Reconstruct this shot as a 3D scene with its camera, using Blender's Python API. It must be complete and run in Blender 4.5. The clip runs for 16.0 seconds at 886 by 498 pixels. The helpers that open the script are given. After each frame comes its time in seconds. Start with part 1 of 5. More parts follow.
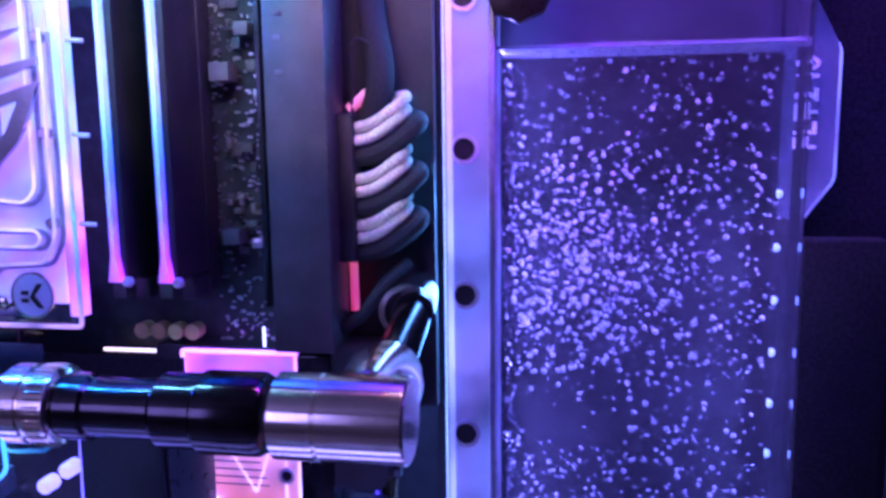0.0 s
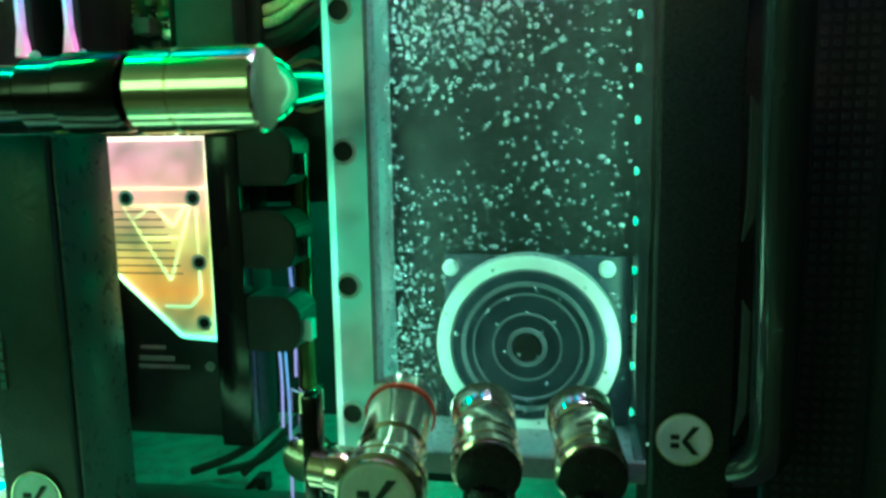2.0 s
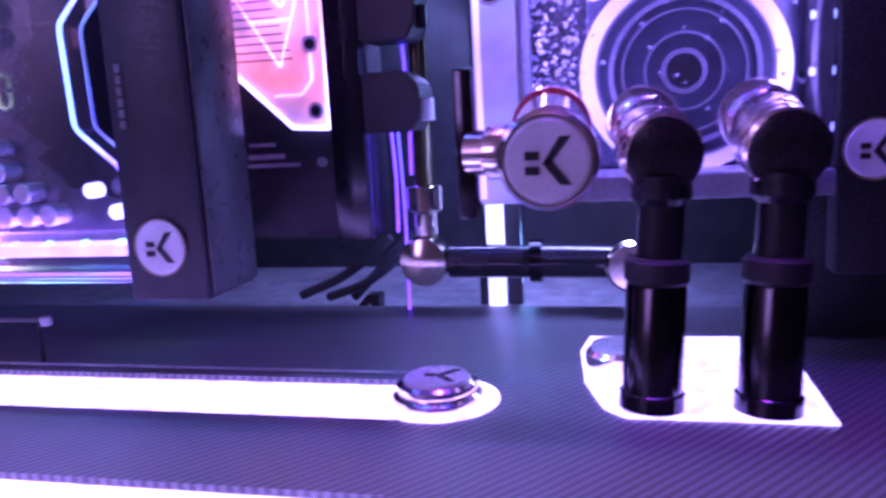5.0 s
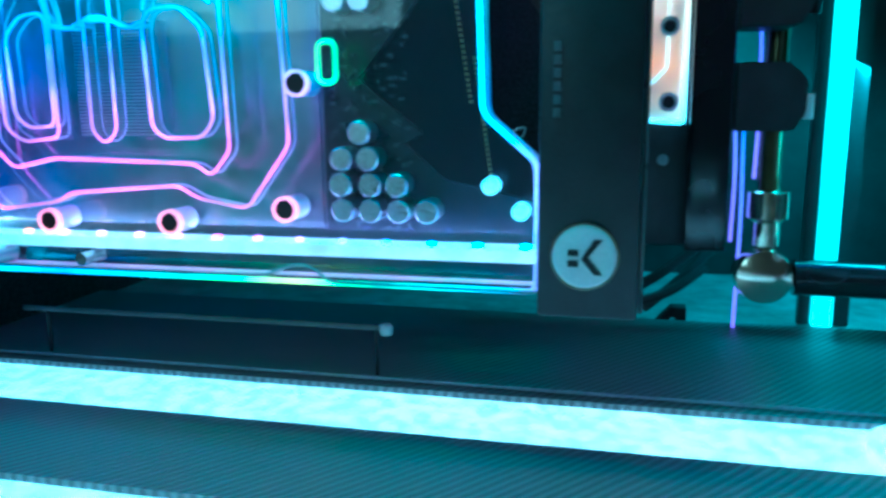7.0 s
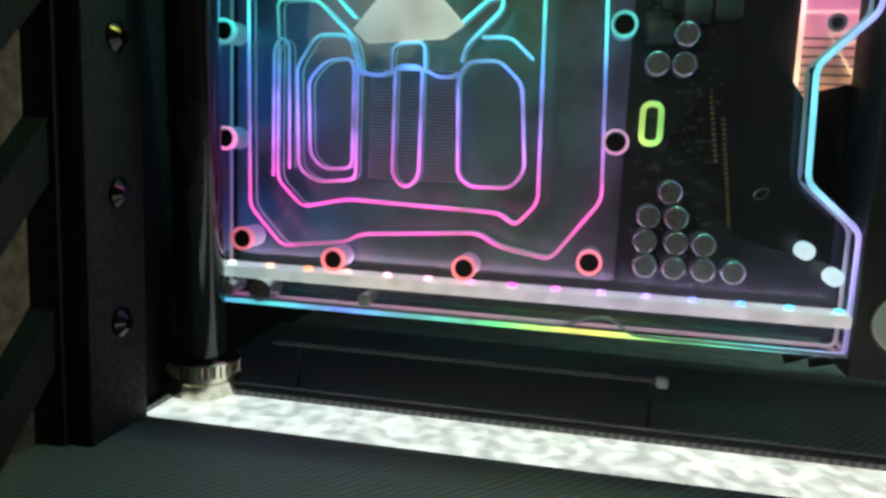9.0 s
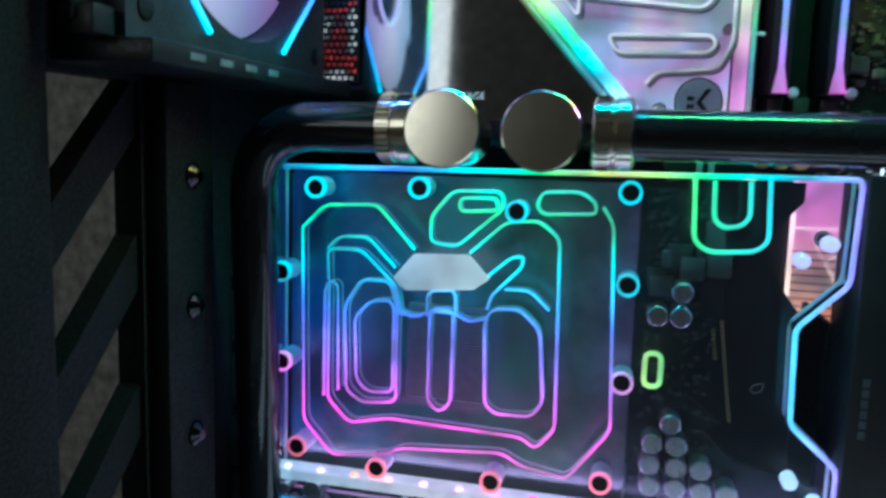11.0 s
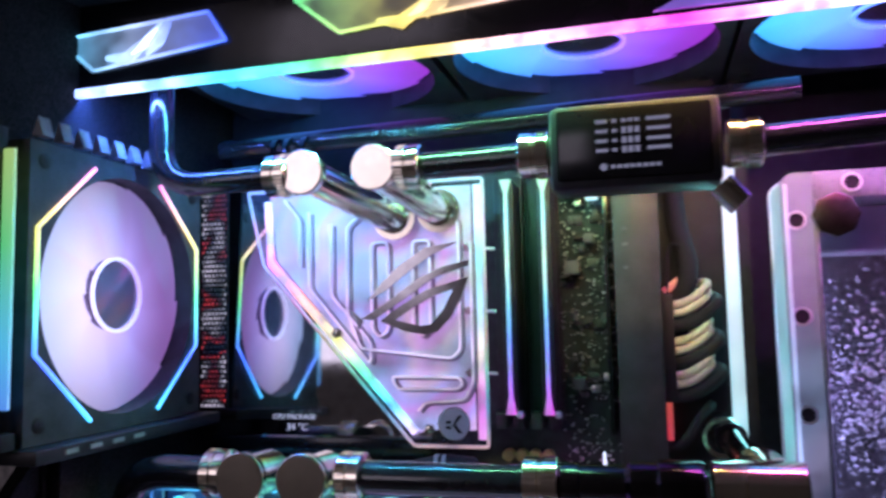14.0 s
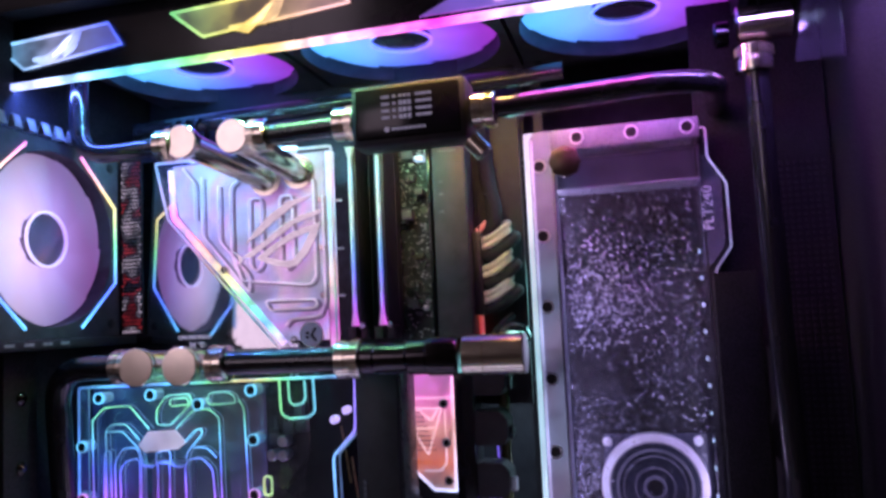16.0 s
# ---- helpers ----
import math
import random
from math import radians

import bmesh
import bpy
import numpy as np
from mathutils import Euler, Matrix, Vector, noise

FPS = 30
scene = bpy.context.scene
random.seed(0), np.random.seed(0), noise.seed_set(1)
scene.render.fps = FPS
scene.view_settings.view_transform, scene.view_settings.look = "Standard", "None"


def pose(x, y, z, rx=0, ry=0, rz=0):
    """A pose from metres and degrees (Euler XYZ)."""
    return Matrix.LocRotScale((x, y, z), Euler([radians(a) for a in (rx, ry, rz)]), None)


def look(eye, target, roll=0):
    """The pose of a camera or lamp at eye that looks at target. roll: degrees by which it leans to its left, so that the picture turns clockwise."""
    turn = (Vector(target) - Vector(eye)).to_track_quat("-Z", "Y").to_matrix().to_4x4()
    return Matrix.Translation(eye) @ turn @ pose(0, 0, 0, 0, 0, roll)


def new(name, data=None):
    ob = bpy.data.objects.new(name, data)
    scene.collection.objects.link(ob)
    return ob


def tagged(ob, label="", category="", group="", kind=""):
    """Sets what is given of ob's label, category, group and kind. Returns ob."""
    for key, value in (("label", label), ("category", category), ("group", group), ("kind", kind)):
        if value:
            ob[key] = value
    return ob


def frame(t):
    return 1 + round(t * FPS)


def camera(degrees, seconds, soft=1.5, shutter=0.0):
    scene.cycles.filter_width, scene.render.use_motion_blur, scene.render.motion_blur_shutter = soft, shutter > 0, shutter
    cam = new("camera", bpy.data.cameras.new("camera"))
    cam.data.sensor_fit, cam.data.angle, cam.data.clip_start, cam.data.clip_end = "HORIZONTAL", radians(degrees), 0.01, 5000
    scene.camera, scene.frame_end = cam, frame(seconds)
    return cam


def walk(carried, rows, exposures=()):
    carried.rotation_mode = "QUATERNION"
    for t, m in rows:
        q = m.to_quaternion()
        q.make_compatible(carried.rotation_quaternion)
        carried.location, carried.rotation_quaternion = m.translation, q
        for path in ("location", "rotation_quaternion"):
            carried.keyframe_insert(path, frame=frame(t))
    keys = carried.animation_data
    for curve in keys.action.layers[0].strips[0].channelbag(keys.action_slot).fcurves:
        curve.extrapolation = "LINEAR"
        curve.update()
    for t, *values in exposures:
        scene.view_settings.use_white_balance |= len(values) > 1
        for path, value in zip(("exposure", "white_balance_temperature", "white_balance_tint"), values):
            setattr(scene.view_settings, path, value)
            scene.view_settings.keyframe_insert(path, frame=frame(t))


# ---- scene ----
cam = camera(59.1, 16.0, soft=3.0, shutter=0.4)
PATH = [
    (0, (0.017, -0.007, 0.258), (-0.302, 1.947, -0.024), -0.7),
    (0.5, (0.032, -0.009, 0.244), (-0.27, 1.949, -0.036), -1.1),
    (1, (0.045, -0.01, 0.22), (-0.261, 1.946, -0.067), -1.2),
    (1.5, (0.052, -0.012, 0.193), (-0.267, 1.938, -0.113), -1.2),
    (2, (0.058, -0.02, 0.173), (-0.26, 1.93, -0.137), -1.0),
    (2.5, (0.063, -0.026, 0.158), (-0.27, 1.921, -0.153), -1.3),
    (3, (0.064, -0.032, 0.137), (-0.278, 1.914, -0.172), -1.2),
    (3.2, (0.062, -0.033, 0.128), (-0.283, 1.913, -0.177), -1.1),
    (5.3, (0.008, -0.012, 0.084), (-0.476, 1.897, -0.264), -3.0),
    (5.5, (-0.007, -0.01, 0.087), (-0.5, 1.896, -0.268), -2.6),
    (6, (-0.048, -0.007, 0.085), (-0.537, 1.898, -0.275), -2.2),
    (6.5, (-0.082, -0.006, 0.086), (-0.555, 1.903, -0.279), -1.5),
    (7, (-0.114, -0.01, 0.091), (-0.566, 1.902, -0.283), -0.6),
    (7.5, (-0.144, -0.018, 0.094), (-0.595, 1.896, -0.271), 0.2),
    (8, (-0.177, -0.026, 0.092), (-0.603, 1.898, -0.251), 1.2),
    (8.5, (-0.203, -0.029, 0.095), (-0.607, 1.901, -0.239), 1.8),
    (8.7, (-0.211, -0.032, 0.095), (-0.6, 1.905, -0.218), 2.4),
    (10.8, (-0.219, -0.062, 0.173), (-0.689, 1.863, -0.105), 1.6),
    (11, (-0.213, -0.065, 0.179), (-0.671, 1.864, -0.085), 1.8),
    (11.5, (-0.198, -0.076, 0.194), (-0.669, 1.857, -0.017), 1.5),
    (12, (-0.181, -0.087, 0.209), (-0.672, 1.847, 0.071), 1.3),
    (12.5, (-0.16, -0.105, 0.231), (-0.643, 1.834, 0.138), 0.9),
    (13, (-0.137, -0.128, 0.25), (-0.632, 1.81, 0.25), 0.4),
    (13.5, (-0.116, -0.149, 0.264), (-0.631, 1.783, 0.322), -0.4),
    (14, (-0.082, -0.163, 0.256), (-0.587, 1.764, 0.439), -1.2),
    (14.5, (-0.051, -0.183, 0.256), (-0.489, 1.759, 0.444), -2.1),
    (15, (-0.01, -0.213, 0.245), (-0.473, 1.723, 0.441), -2.3),
    (15.5, (0.018, -0.245, 0.23), (-0.448, 1.689, 0.435), -2.3),
    (16, (0.042, -0.264, 0.206), (-0.438, 1.67, 0.383), -2.7),
]

# seconds, stops, kelvin, tint: the coloured lamps drift through the spectrum, and the picture's tint with them
TINTS = [
    (0.0, 0.8, 4500, 115), (0.5, 1.0, 3200, 25), (1.0, 1.75, 3100, -45), (1.5, 1.55, 3600, -105), (2.0, 1.35, 9000, -130),
    (2.5, 1.35, 16000, -50), (3.0, 1.3, 19000, 10), (3.8, 1.2, 10000, 100), (4.7, 1.4, 5400, 140), (5.5, 1.5, 4700, 150),
    (6.0, 1.5, 3500, 55), (6.5, 1.55, 3100, 0), (7.0, 1.5, 3300, -45), (7.5, 1.3, 4800, -92), (8.0, 0.85, 7800, -105),
    (8.5, 0.65, 7800, -50), (9.3, 0.5, 7500, 5), (10.1, 0.4, 5500, 30), (11.0, 0.5, 5300, -2), (11.5, 0.45, 5900, 12),
    (12.0, 0.42, 7200, 48), (12.5, 0.42, 6900, 65), (13.0, 0.55, 6000, 72), (13.5, 0.6, 5700, 55), (14.0, 0.55, 5600, 42),
    (14.5, 0.42, 5700, 35), (15.0, 0.35, 5900, 35), (15.5, 0.35, 5900, 40), (16.0, 0.37, 6000, 60),
]
walk(cam, [(t, look(eye, target, roll)) for t, eye, target, roll in PATH], TINTS)

# ---- world and large lights ----
world = bpy.data.worlds.new("dark_room")
scene.world = world
world.use_nodes = True
world.node_tree.nodes["Background"].inputs[0].default_value = (0.5, 0.55, 0.8, 1)
world.node_tree.nodes["Background"].inputs[1].default_value = 0.01


def lamp(name, eye, target, sx, sy, watts, colour):
    d = bpy.data.lights.new(name, "AREA")
    d.shape, d.size, d.size_y, d.energy, d.color = "RECTANGLE", sx, sy, watts, colour
    ob = new(name, d)
    ob.matrix_world = look(eye, target)
    return ob


# the roof beam's light line, in its run of colours
for i, c in enumerate(((0.1, 0.25, 1), (0.1, 0.8, 1), (0.2, 1, 0.35), (1, 0.75, 0.15), (1, 0.15, 0.7), (0.5, 0.3, 1))):
    lamp("beam_led_light", (-0.34 + i * 0.09, 0.1775, 0.3780), (-0.34 + i * 0.09, 0.26, 0.0), 0.088, 0.003, 0.15 if i < 4 else 0.11, c)
lamp("reservoir_led_light", (-0.0045, 0.246, 0.18), (1, 0.246, 0.18), 0.010, 0.22, 0.04, (0.85, 0.83, 1.0))
lamp("reservoir_side_led_light", (0.0785, 0.248, 0.16), (-1, 0.248, 0.16), 0.010, 0.16, 0.013, (0.82, 0.88, 1.0))
lamp("tall_bar_light", (-0.0335, 0.3275, 0.17), (-0.09, 0.25, 0.16), 0.007, 0.33, 0.03, (0.2, 0.95, 0.7))
# Unseen fill behind the tall bar, added to brighten the rear floor.
lamp("rear_floor_fill_light", (-0.0335, 0.340, 0.11), (-0.12, 0.40, -0.05), 0.007, 0.2, 0.08, (0.5, 0.9, 0.85))
lamp("card_led_light", (-0.243, 0.2232, 0.0502), (-0.243, 0.2232, 1.0), 0.2, 0.005, 0.006, (0.75, 0.5, 1.0))
lamp("room_window_light", (-1.54, -2.45, 0.905), (-1.54, 0.0, 0.905), 1.18, 1.09, 4.0, (1.0, 0.93, 0.82))

# ---- materials ----

def base_mat(name):
    m = bpy.data.materials.new(name)
    m.use_nodes = True
    nt = m.node_tree
    return m, nt, nt.nodes["Principled BSDF"]


def noise_node(nt, scale, detail=4):
    tc = nt.nodes.new("ShaderNodeTexCoord")
    n = nt.nodes.new("ShaderNodeTexNoise")
    n.inputs["Scale"].default_value, n.inputs["Detail"].default_value = scale, detail
    nt.links.new(tc.outputs["Object"], n.inputs["Vector"])
    return n


def ramp(nt, fac, stops):
    r = nt.nodes.new("ShaderNodeValToRGB")
    el = r.color_ramp.elements
    while len(el) < len(stops):
        el.new(0.5)
    for e, (p, c) in zip(el, stops):
        e.position, e.color = p, (*c, 1)
    nt.links.new(fac, r.inputs[0])
    return r.outputs[0]


def surface(name, c, rough, metal=0.0, vary=0.35, scale=90.0, bump=0.0, coat=0.0):
    """Paint, plastic or metal with stains in colour and wear in gloss."""
    m, nt, p = base_mat(name)
    a, b = noise_node(nt, scale), noise_node(nt, scale * 9, 2)
    lo = tuple(v * (1 - vary) for v in c)
    hi = tuple(min(1, v * (1 + vary)) for v in c)
    nt.links.new(ramp(nt, a.outputs[0], [(0.3, lo), (0.7, hi)]), p.inputs["Base Color"])
    mr = nt.nodes.new("ShaderNodeMapRange")
    mr.inputs[1].default_value, mr.inputs[2].default_value = 0.3, 0.7
    mr.inputs[3].default_value, mr.inputs[4].default_value = max(0.02, rough * 0.75), min(1, rough * 1.3)
    nt.links.new(b.outputs[0], mr.inputs[0])
    nt.links.new(mr.outputs[0], p.inputs["Roughness"])
    p.inputs["Metallic"].default_value = metal
    p.inputs["Coat Weight"].default_value = coat
    if bump:
        bp = nt.nodes.new("ShaderNodeBump")
        bp.inputs["Strength"].default_value, bp.inputs["Distance"].default_value = bump, 0.0004
        nt.links.new(b.outputs[0], bp.inputs["Height"])
        nt.links.new(bp.outputs[0], p.inputs["Normal"])
    return m


def clear(name, tint=(1, 1, 1), gloss=0.04, rough=0.03, haze=0.0, hazecol=(0.8, 0.85, 1)):
    """Clear acrylic or glass: see-through, with a mirror skin and, where wanted, a milky haze."""
    m, nt, p = base_mat(name)
    nt.nodes.remove(p)
    out = nt.nodes["Material Output"]
    tr = nt.nodes.new("ShaderNodeBsdfTransparent")
    tr.inputs[0].default_value = (*tint, 1)
    gl = nt.nodes.new("ShaderNodeBsdfGlossy")
    gl.inputs["Roughness"].default_value = rough
    fr = nt.nodes.new("ShaderNodeFresnel")
    fr.inputs[0].default_value = 1.3 + gloss
    mx = nt.nodes.new("ShaderNodeMixShader")
    nt.links.new(fr.outputs[0], mx.inputs[0])
    nt.links.new(tr.outputs[0], mx.inputs[1])
    nt.links.new(gl.outputs[0], mx.inputs[2])
    last = mx
    if haze:
        df = nt.nodes.new("ShaderNodeBsdfDiffuse")
        df.inputs[0].default_value = (*hazecol, 1)
        m2 = nt.nodes.new("ShaderNodeMixShader")
        n = noise_node(nt, 60)
        mr = nt.nodes.new("ShaderNodeMapRange")
        mr.inputs[3].default_value, mr.inputs[4].default_value = haze * 0.5, haze * 1.5
        nt.links.new(n.outputs[0], mr.inputs[0])
        nt.links.new(mr.outputs[0], m2.inputs[0])
        nt.links.new(mx.outputs[0], m2.inputs[1])
        nt.links.new(df.outputs[0], m2.inputs[2])
        last = m2
    nt.links.new(last.outputs[0], out.inputs[0])
    return m


def glow(name, stops, axis, lo, hi, strength, beads=0.0, beadscale=100.0):
    """A diffuser lit by a row of coloured lamps: the colours follow one another along an axis."""
    m, nt, p = base_mat(name)
    tc = nt.nodes.new("ShaderNodeTexCoord")
    sp = nt.nodes.new("ShaderNodeSeparateXYZ")
    nt.links.new(tc.outputs["Object"], sp.inputs[0])
    mr = nt.nodes.new("ShaderNodeMapRange")
    mr.inputs[1].default_value, mr.inputs[2].default_value = lo, hi
    nt.links.new(sp.outputs["XYZ".index(axis)], mr.inputs[0])
    col = ramp(nt, mr.outputs[0], stops)
    p.inputs["Base Color"].default_value = (0.7, 0.7, 0.7, 1)
    p.inputs["Roughness"].default_value = 0.35
    nt.links.new(col, p.inputs["Emission Color"])
    p.inputs["Emission Strength"].default_value = strength
    if beads:
        n = noise_node(nt, beadscale, 2)
        r2 = nt.nodes.new("ShaderNodeMapRange")
        r2.inputs[1].default_value, r2.inputs[2].default_value = 0.35, 0.65
        r2.inputs[3].default_value, r2.inputs[4].default_value = strength * (1 - beads), strength * (1 + beads)
        nt.links.new(n.outputs[0], r2.inputs[0])
        nt.links.new(r2.outputs[0], p.inputs["Emission Strength"])
    return m


def glow_disc(name, stops, r, strength):
    """A milky blade lit from the hub: bright near the middle, fading outwards, with a run of colours across."""
    m = glow(name, stops, "X", -r, r, strength)
    nt = m.node_tree
    p = nt.nodes["Principled BSDF"]
    p.inputs["Base Color"].default_value, p.inputs["Roughness"].default_value = (0.3, 0.3, 0.32, 1), 0.7
    p.inputs["Specular IOR Level"].default_value = 0.15
    tc = nt.nodes.new("ShaderNodeTexCoord")
    mp = nt.nodes.new("ShaderNodeMapping")
    mp.inputs["Location"].default_value = (0.32 * r, 0.05 * r, 0)
    nt.links.new(tc.outputs["Object"], mp.inputs[0])
    ln = nt.nodes.new("ShaderNodeVectorMath")
    ln.operation = "LENGTH"
    nt.links.new(mp.outputs[0], ln.inputs[0])
    mr = nt.nodes.new("ShaderNodeMapRange")
    mr.interpolation_type = "SMOOTHSTEP"
    mr.inputs[1].default_value, mr.inputs[2].default_value = 0.1 * r, 1.25 * r
    mr.inputs[3].default_value, mr.inputs[4].default_value = strength * 1.5, strength * 0.4
    nt.links.new(ln.outputs["Value"], mr.inputs[0])
    nt.links.new(mr.outputs[0], p.inputs["Emission Strength"])
    return m


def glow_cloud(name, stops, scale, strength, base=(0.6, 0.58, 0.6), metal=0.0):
    """A surface with its light put in as glow, in soft patches of colour."""
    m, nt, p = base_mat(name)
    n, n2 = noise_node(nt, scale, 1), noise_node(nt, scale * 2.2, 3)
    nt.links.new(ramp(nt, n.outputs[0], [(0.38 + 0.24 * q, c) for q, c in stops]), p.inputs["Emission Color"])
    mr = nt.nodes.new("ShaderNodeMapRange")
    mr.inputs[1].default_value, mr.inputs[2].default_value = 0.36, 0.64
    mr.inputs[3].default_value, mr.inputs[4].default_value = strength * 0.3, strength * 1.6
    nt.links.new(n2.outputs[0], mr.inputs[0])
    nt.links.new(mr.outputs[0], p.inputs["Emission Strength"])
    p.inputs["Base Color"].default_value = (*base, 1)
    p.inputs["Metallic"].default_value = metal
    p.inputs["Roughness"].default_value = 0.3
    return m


def glow_washed_metal(name, stops, lo, hi, strength, base):
    """Brushed metal behind lit acrylic, its light put in as glow: colours pass from side to side, with smoky patches.
    """
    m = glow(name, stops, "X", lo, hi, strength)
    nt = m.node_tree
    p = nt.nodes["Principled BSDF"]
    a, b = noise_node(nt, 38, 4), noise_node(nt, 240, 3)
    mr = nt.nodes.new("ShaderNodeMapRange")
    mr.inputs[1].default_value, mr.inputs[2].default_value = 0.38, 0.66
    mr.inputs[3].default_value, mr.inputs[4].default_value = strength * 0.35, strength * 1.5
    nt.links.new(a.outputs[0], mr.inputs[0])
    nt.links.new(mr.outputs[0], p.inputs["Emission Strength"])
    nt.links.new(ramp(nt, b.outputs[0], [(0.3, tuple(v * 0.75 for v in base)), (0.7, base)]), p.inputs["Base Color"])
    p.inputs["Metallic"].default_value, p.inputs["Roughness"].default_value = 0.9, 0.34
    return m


def steps(*cols):
    n = len(cols) - 1
    return [(i / n, c) for i, c in enumerate(cols)]


RED, ORANGE, YELLOW, GREEN, CYAN, BLUE, VIOLET, MAGENTA = (1, 0.06, 0.06), (1, 0.22, 0.02), (0.9, 0.75, 0.1), (0.08, 0.9, 0.2), (0.05, 0.75, 0.9), (0.08, 0.2, 1), (0.4, 0.15, 1), (1, 0.04, 0.6)
ICE, PINK, LILAC, PEACH = (0.55, 0.8, 1), (1, 0.45, 0.75), (0.7, 0.55, 1), (1, 0.65, 0.45)

BLACK = surface("black_powder_coat", (0.018, 0.018, 0.022), 0.45, bump=0.15)
MATTE = surface("matte_black_steel", (0.006, 0.006, 0.007), 0.85, vary=0.4, bump=0.1)
POLISH = surface("mirror_polished_nickel", (0.95, 0.80, 0.74), 0.15, 1.0, vary=0.05, scale=150)
BLACK_GLOSS = surface("black_gloss_plastic", (0.012, 0.012, 0.015), 0.16, scale=40, vary=0.3)
DARK = surface("dark_grey_plastic", (0.05, 0.05, 0.055), 0.5, bump=0.1)
GREY_STEEL = surface("grey_painted_steel", (0.3, 0.3, 0.31), 0.4, bump=0.1)
CHROME = surface("polished_nickel", (0.84, 0.76, 0.62), 0.15, 1.0, vary=0.06, scale=120)
NICKEL = surface("brushed_nickel_plate", (0.62, 0.6, 0.6), 0.28, 1.0, vary=0.15, scale=200)
BLACK_NICKEL = surface("black_nickel", (0.06, 0.055, 0.06), 0.16, 1.0, vary=0.2)
MIRROR = surface("black_mirror_cover", (0.55, 0.55, 0.58), 0.05, 1.0, vary=0.05, scale=30)
BADGE = surface("white_enamel", (0.72, 0.72, 0.75), 0.25, vary=0.08)
INK = surface("black_print", (0.01, 0.01, 0.012), 0.5)
WHITE_BRAID = surface("white_braided_sleeve", (0.75, 0.7, 0.55), 0.8, vary=0.3, scale=900, bump=0.6)
BLACK_BRAID = surface("black_braided_sleeve", (0.02, 0.02, 0.025), 0.8, vary=0.4, scale=900, bump=0.6)
PCB = surface("dark_circuit_board", (0.018, 0.022, 0.028), 0.4, vary=0.6, scale=160, bump=0.2)
CAN = surface("brushed_aluminium_can", (0.75, 0.75, 0.78), 0.3, 1.0, vary=0.1, scale=300)
CHIP = surface("grey_ceramic_chip", (0.12, 0.125, 0.14), 0.35, vary=0.3)
TUBE = surface("black_glossy_hose", (0.016, 0.016, 0.02), 0.14, vary=0.3, scale=60, coat=0.4)
RUBBER = surface("black_rubber", (0.015, 0.015, 0.016), 0.6)
GOLD = surface("gold_contact", (0.85, 0.62, 0.25), 0.4, 0.35)
FLUID = surface("dark_blue_back_wall", (0.02, 0.021, 0.027), 0.75, vary=0.85, scale=22, bump=0.1)
RIM = surface("milky_acrylic_rim", (0.3, 0.31, 0.37), 0.3, vary=0.25, scale=50)
PALE = surface("pale_frosted_acrylic", (0.75, 0.78, 0.82), 0.35, vary=0.1, scale=60)
PLASTER = surface("grey_rough_wall", (0.55, 0.53, 0.5), 0.9, vary=0.45, scale=30, bump=0.8)
ACRYL = clear("clear_acrylic", (0.97, 0.98, 1.0), 0.15, 0.02)
ACRYL_HAZE = clear("hazy_clear_acrylic", (0.96, 0.97, 1.0), 0.15, 0.03, 0.014)
GLASS = clear("tank_glass", (0.93, 0.95, 1.0), 0.05, 0.02, 0.015)


def carbon_mat():
    """Dark woven carbon sheet: diagonal ribs in gloss and relief."""
    m, nt, p = base_mat("carbon_weave")
    tc = nt.nodes.new("ShaderNodeTexCoord")
    mp = nt.nodes.new("ShaderNodeMapping")
    mp.inputs["Rotation"].default_value = (0, 0, radians(38))
    nt.links.new(tc.outputs["Object"], mp.inputs[0])
    w = nt.nodes.new("ShaderNodeTexWave")
    w.inputs["Scale"].default_value = 120
    w.inputs["Distortion"].default_value = 0.4
    nt.links.new(mp.outputs[0], w.inputs["Vector"])
    nt.links.new(ramp(nt, w.outputs[1], [(0.2, (0.07, 0.07, 0.075)), (0.8, (0.16, 0.16, 0.17))]), p.inputs["Base Color"])
    b = nt.nodes.new("ShaderNodeBump")
    b.inputs["Strength"].default_value, b.inputs["Distance"].default_value = 0.35, 0.0005
    nt.links.new(w.outputs[1], b.inputs["Height"])
    nt.links.new(b.outputs[0], p.inputs["Normal"])
    n = noise_node(nt, 25)
    mr = nt.nodes.new("ShaderNodeMapRange")
    mr.inputs[3].default_value, mr.inputs[4].default_value = 0.25, 0.5
    nt.links.new(n.outputs[0], mr.inputs[0])
    nt.links.new(mr.outputs[0], p.inputs["Roughness"])
    return m


CARBON = carbon_mat()

# ---- mesh helpers ----
BASE = {}


def thing(name, loc, label, category, group="", kind=""):
    ob = new(name)
    ob.location = loc
    BASE[ob.name] = Vector(loc)
    return tagged(ob, label, category, group, kind)


def part(name, bm, material, parent, label="", shadow=True, smooth=True):
    """Links a bmesh, made in world places, as one mesh object under a thing or a part."""
    base = BASE[parent.name] if parent else Vector()
    bm.transform(Matrix.Translation(-base))
    me = bpy.data.meshes.new(name)
    bmesh.ops.recalc_face_normals(bm, faces=bm.faces[:])
    bm.to_mesh(me)
    bm.free()
    if smooth:
        me.shade_smooth()
        me.set_sharp_from_angle(angle=radians(35))
    me.materials.append(material)
    ob = new(name, me)
    ob.visible_shadow = shadow
    BASE[ob.name] = base
    if parent:
        ob.parent = parent
    if label:
        ob["label"] = label
    return ob


def solo(name, bm, material, label, category, group="", kind="", shadow=True):
    """A top-level thing of one mesh."""
    return tagged(part(name, bm, material, None, shadow=shadow), label, category, group, kind)


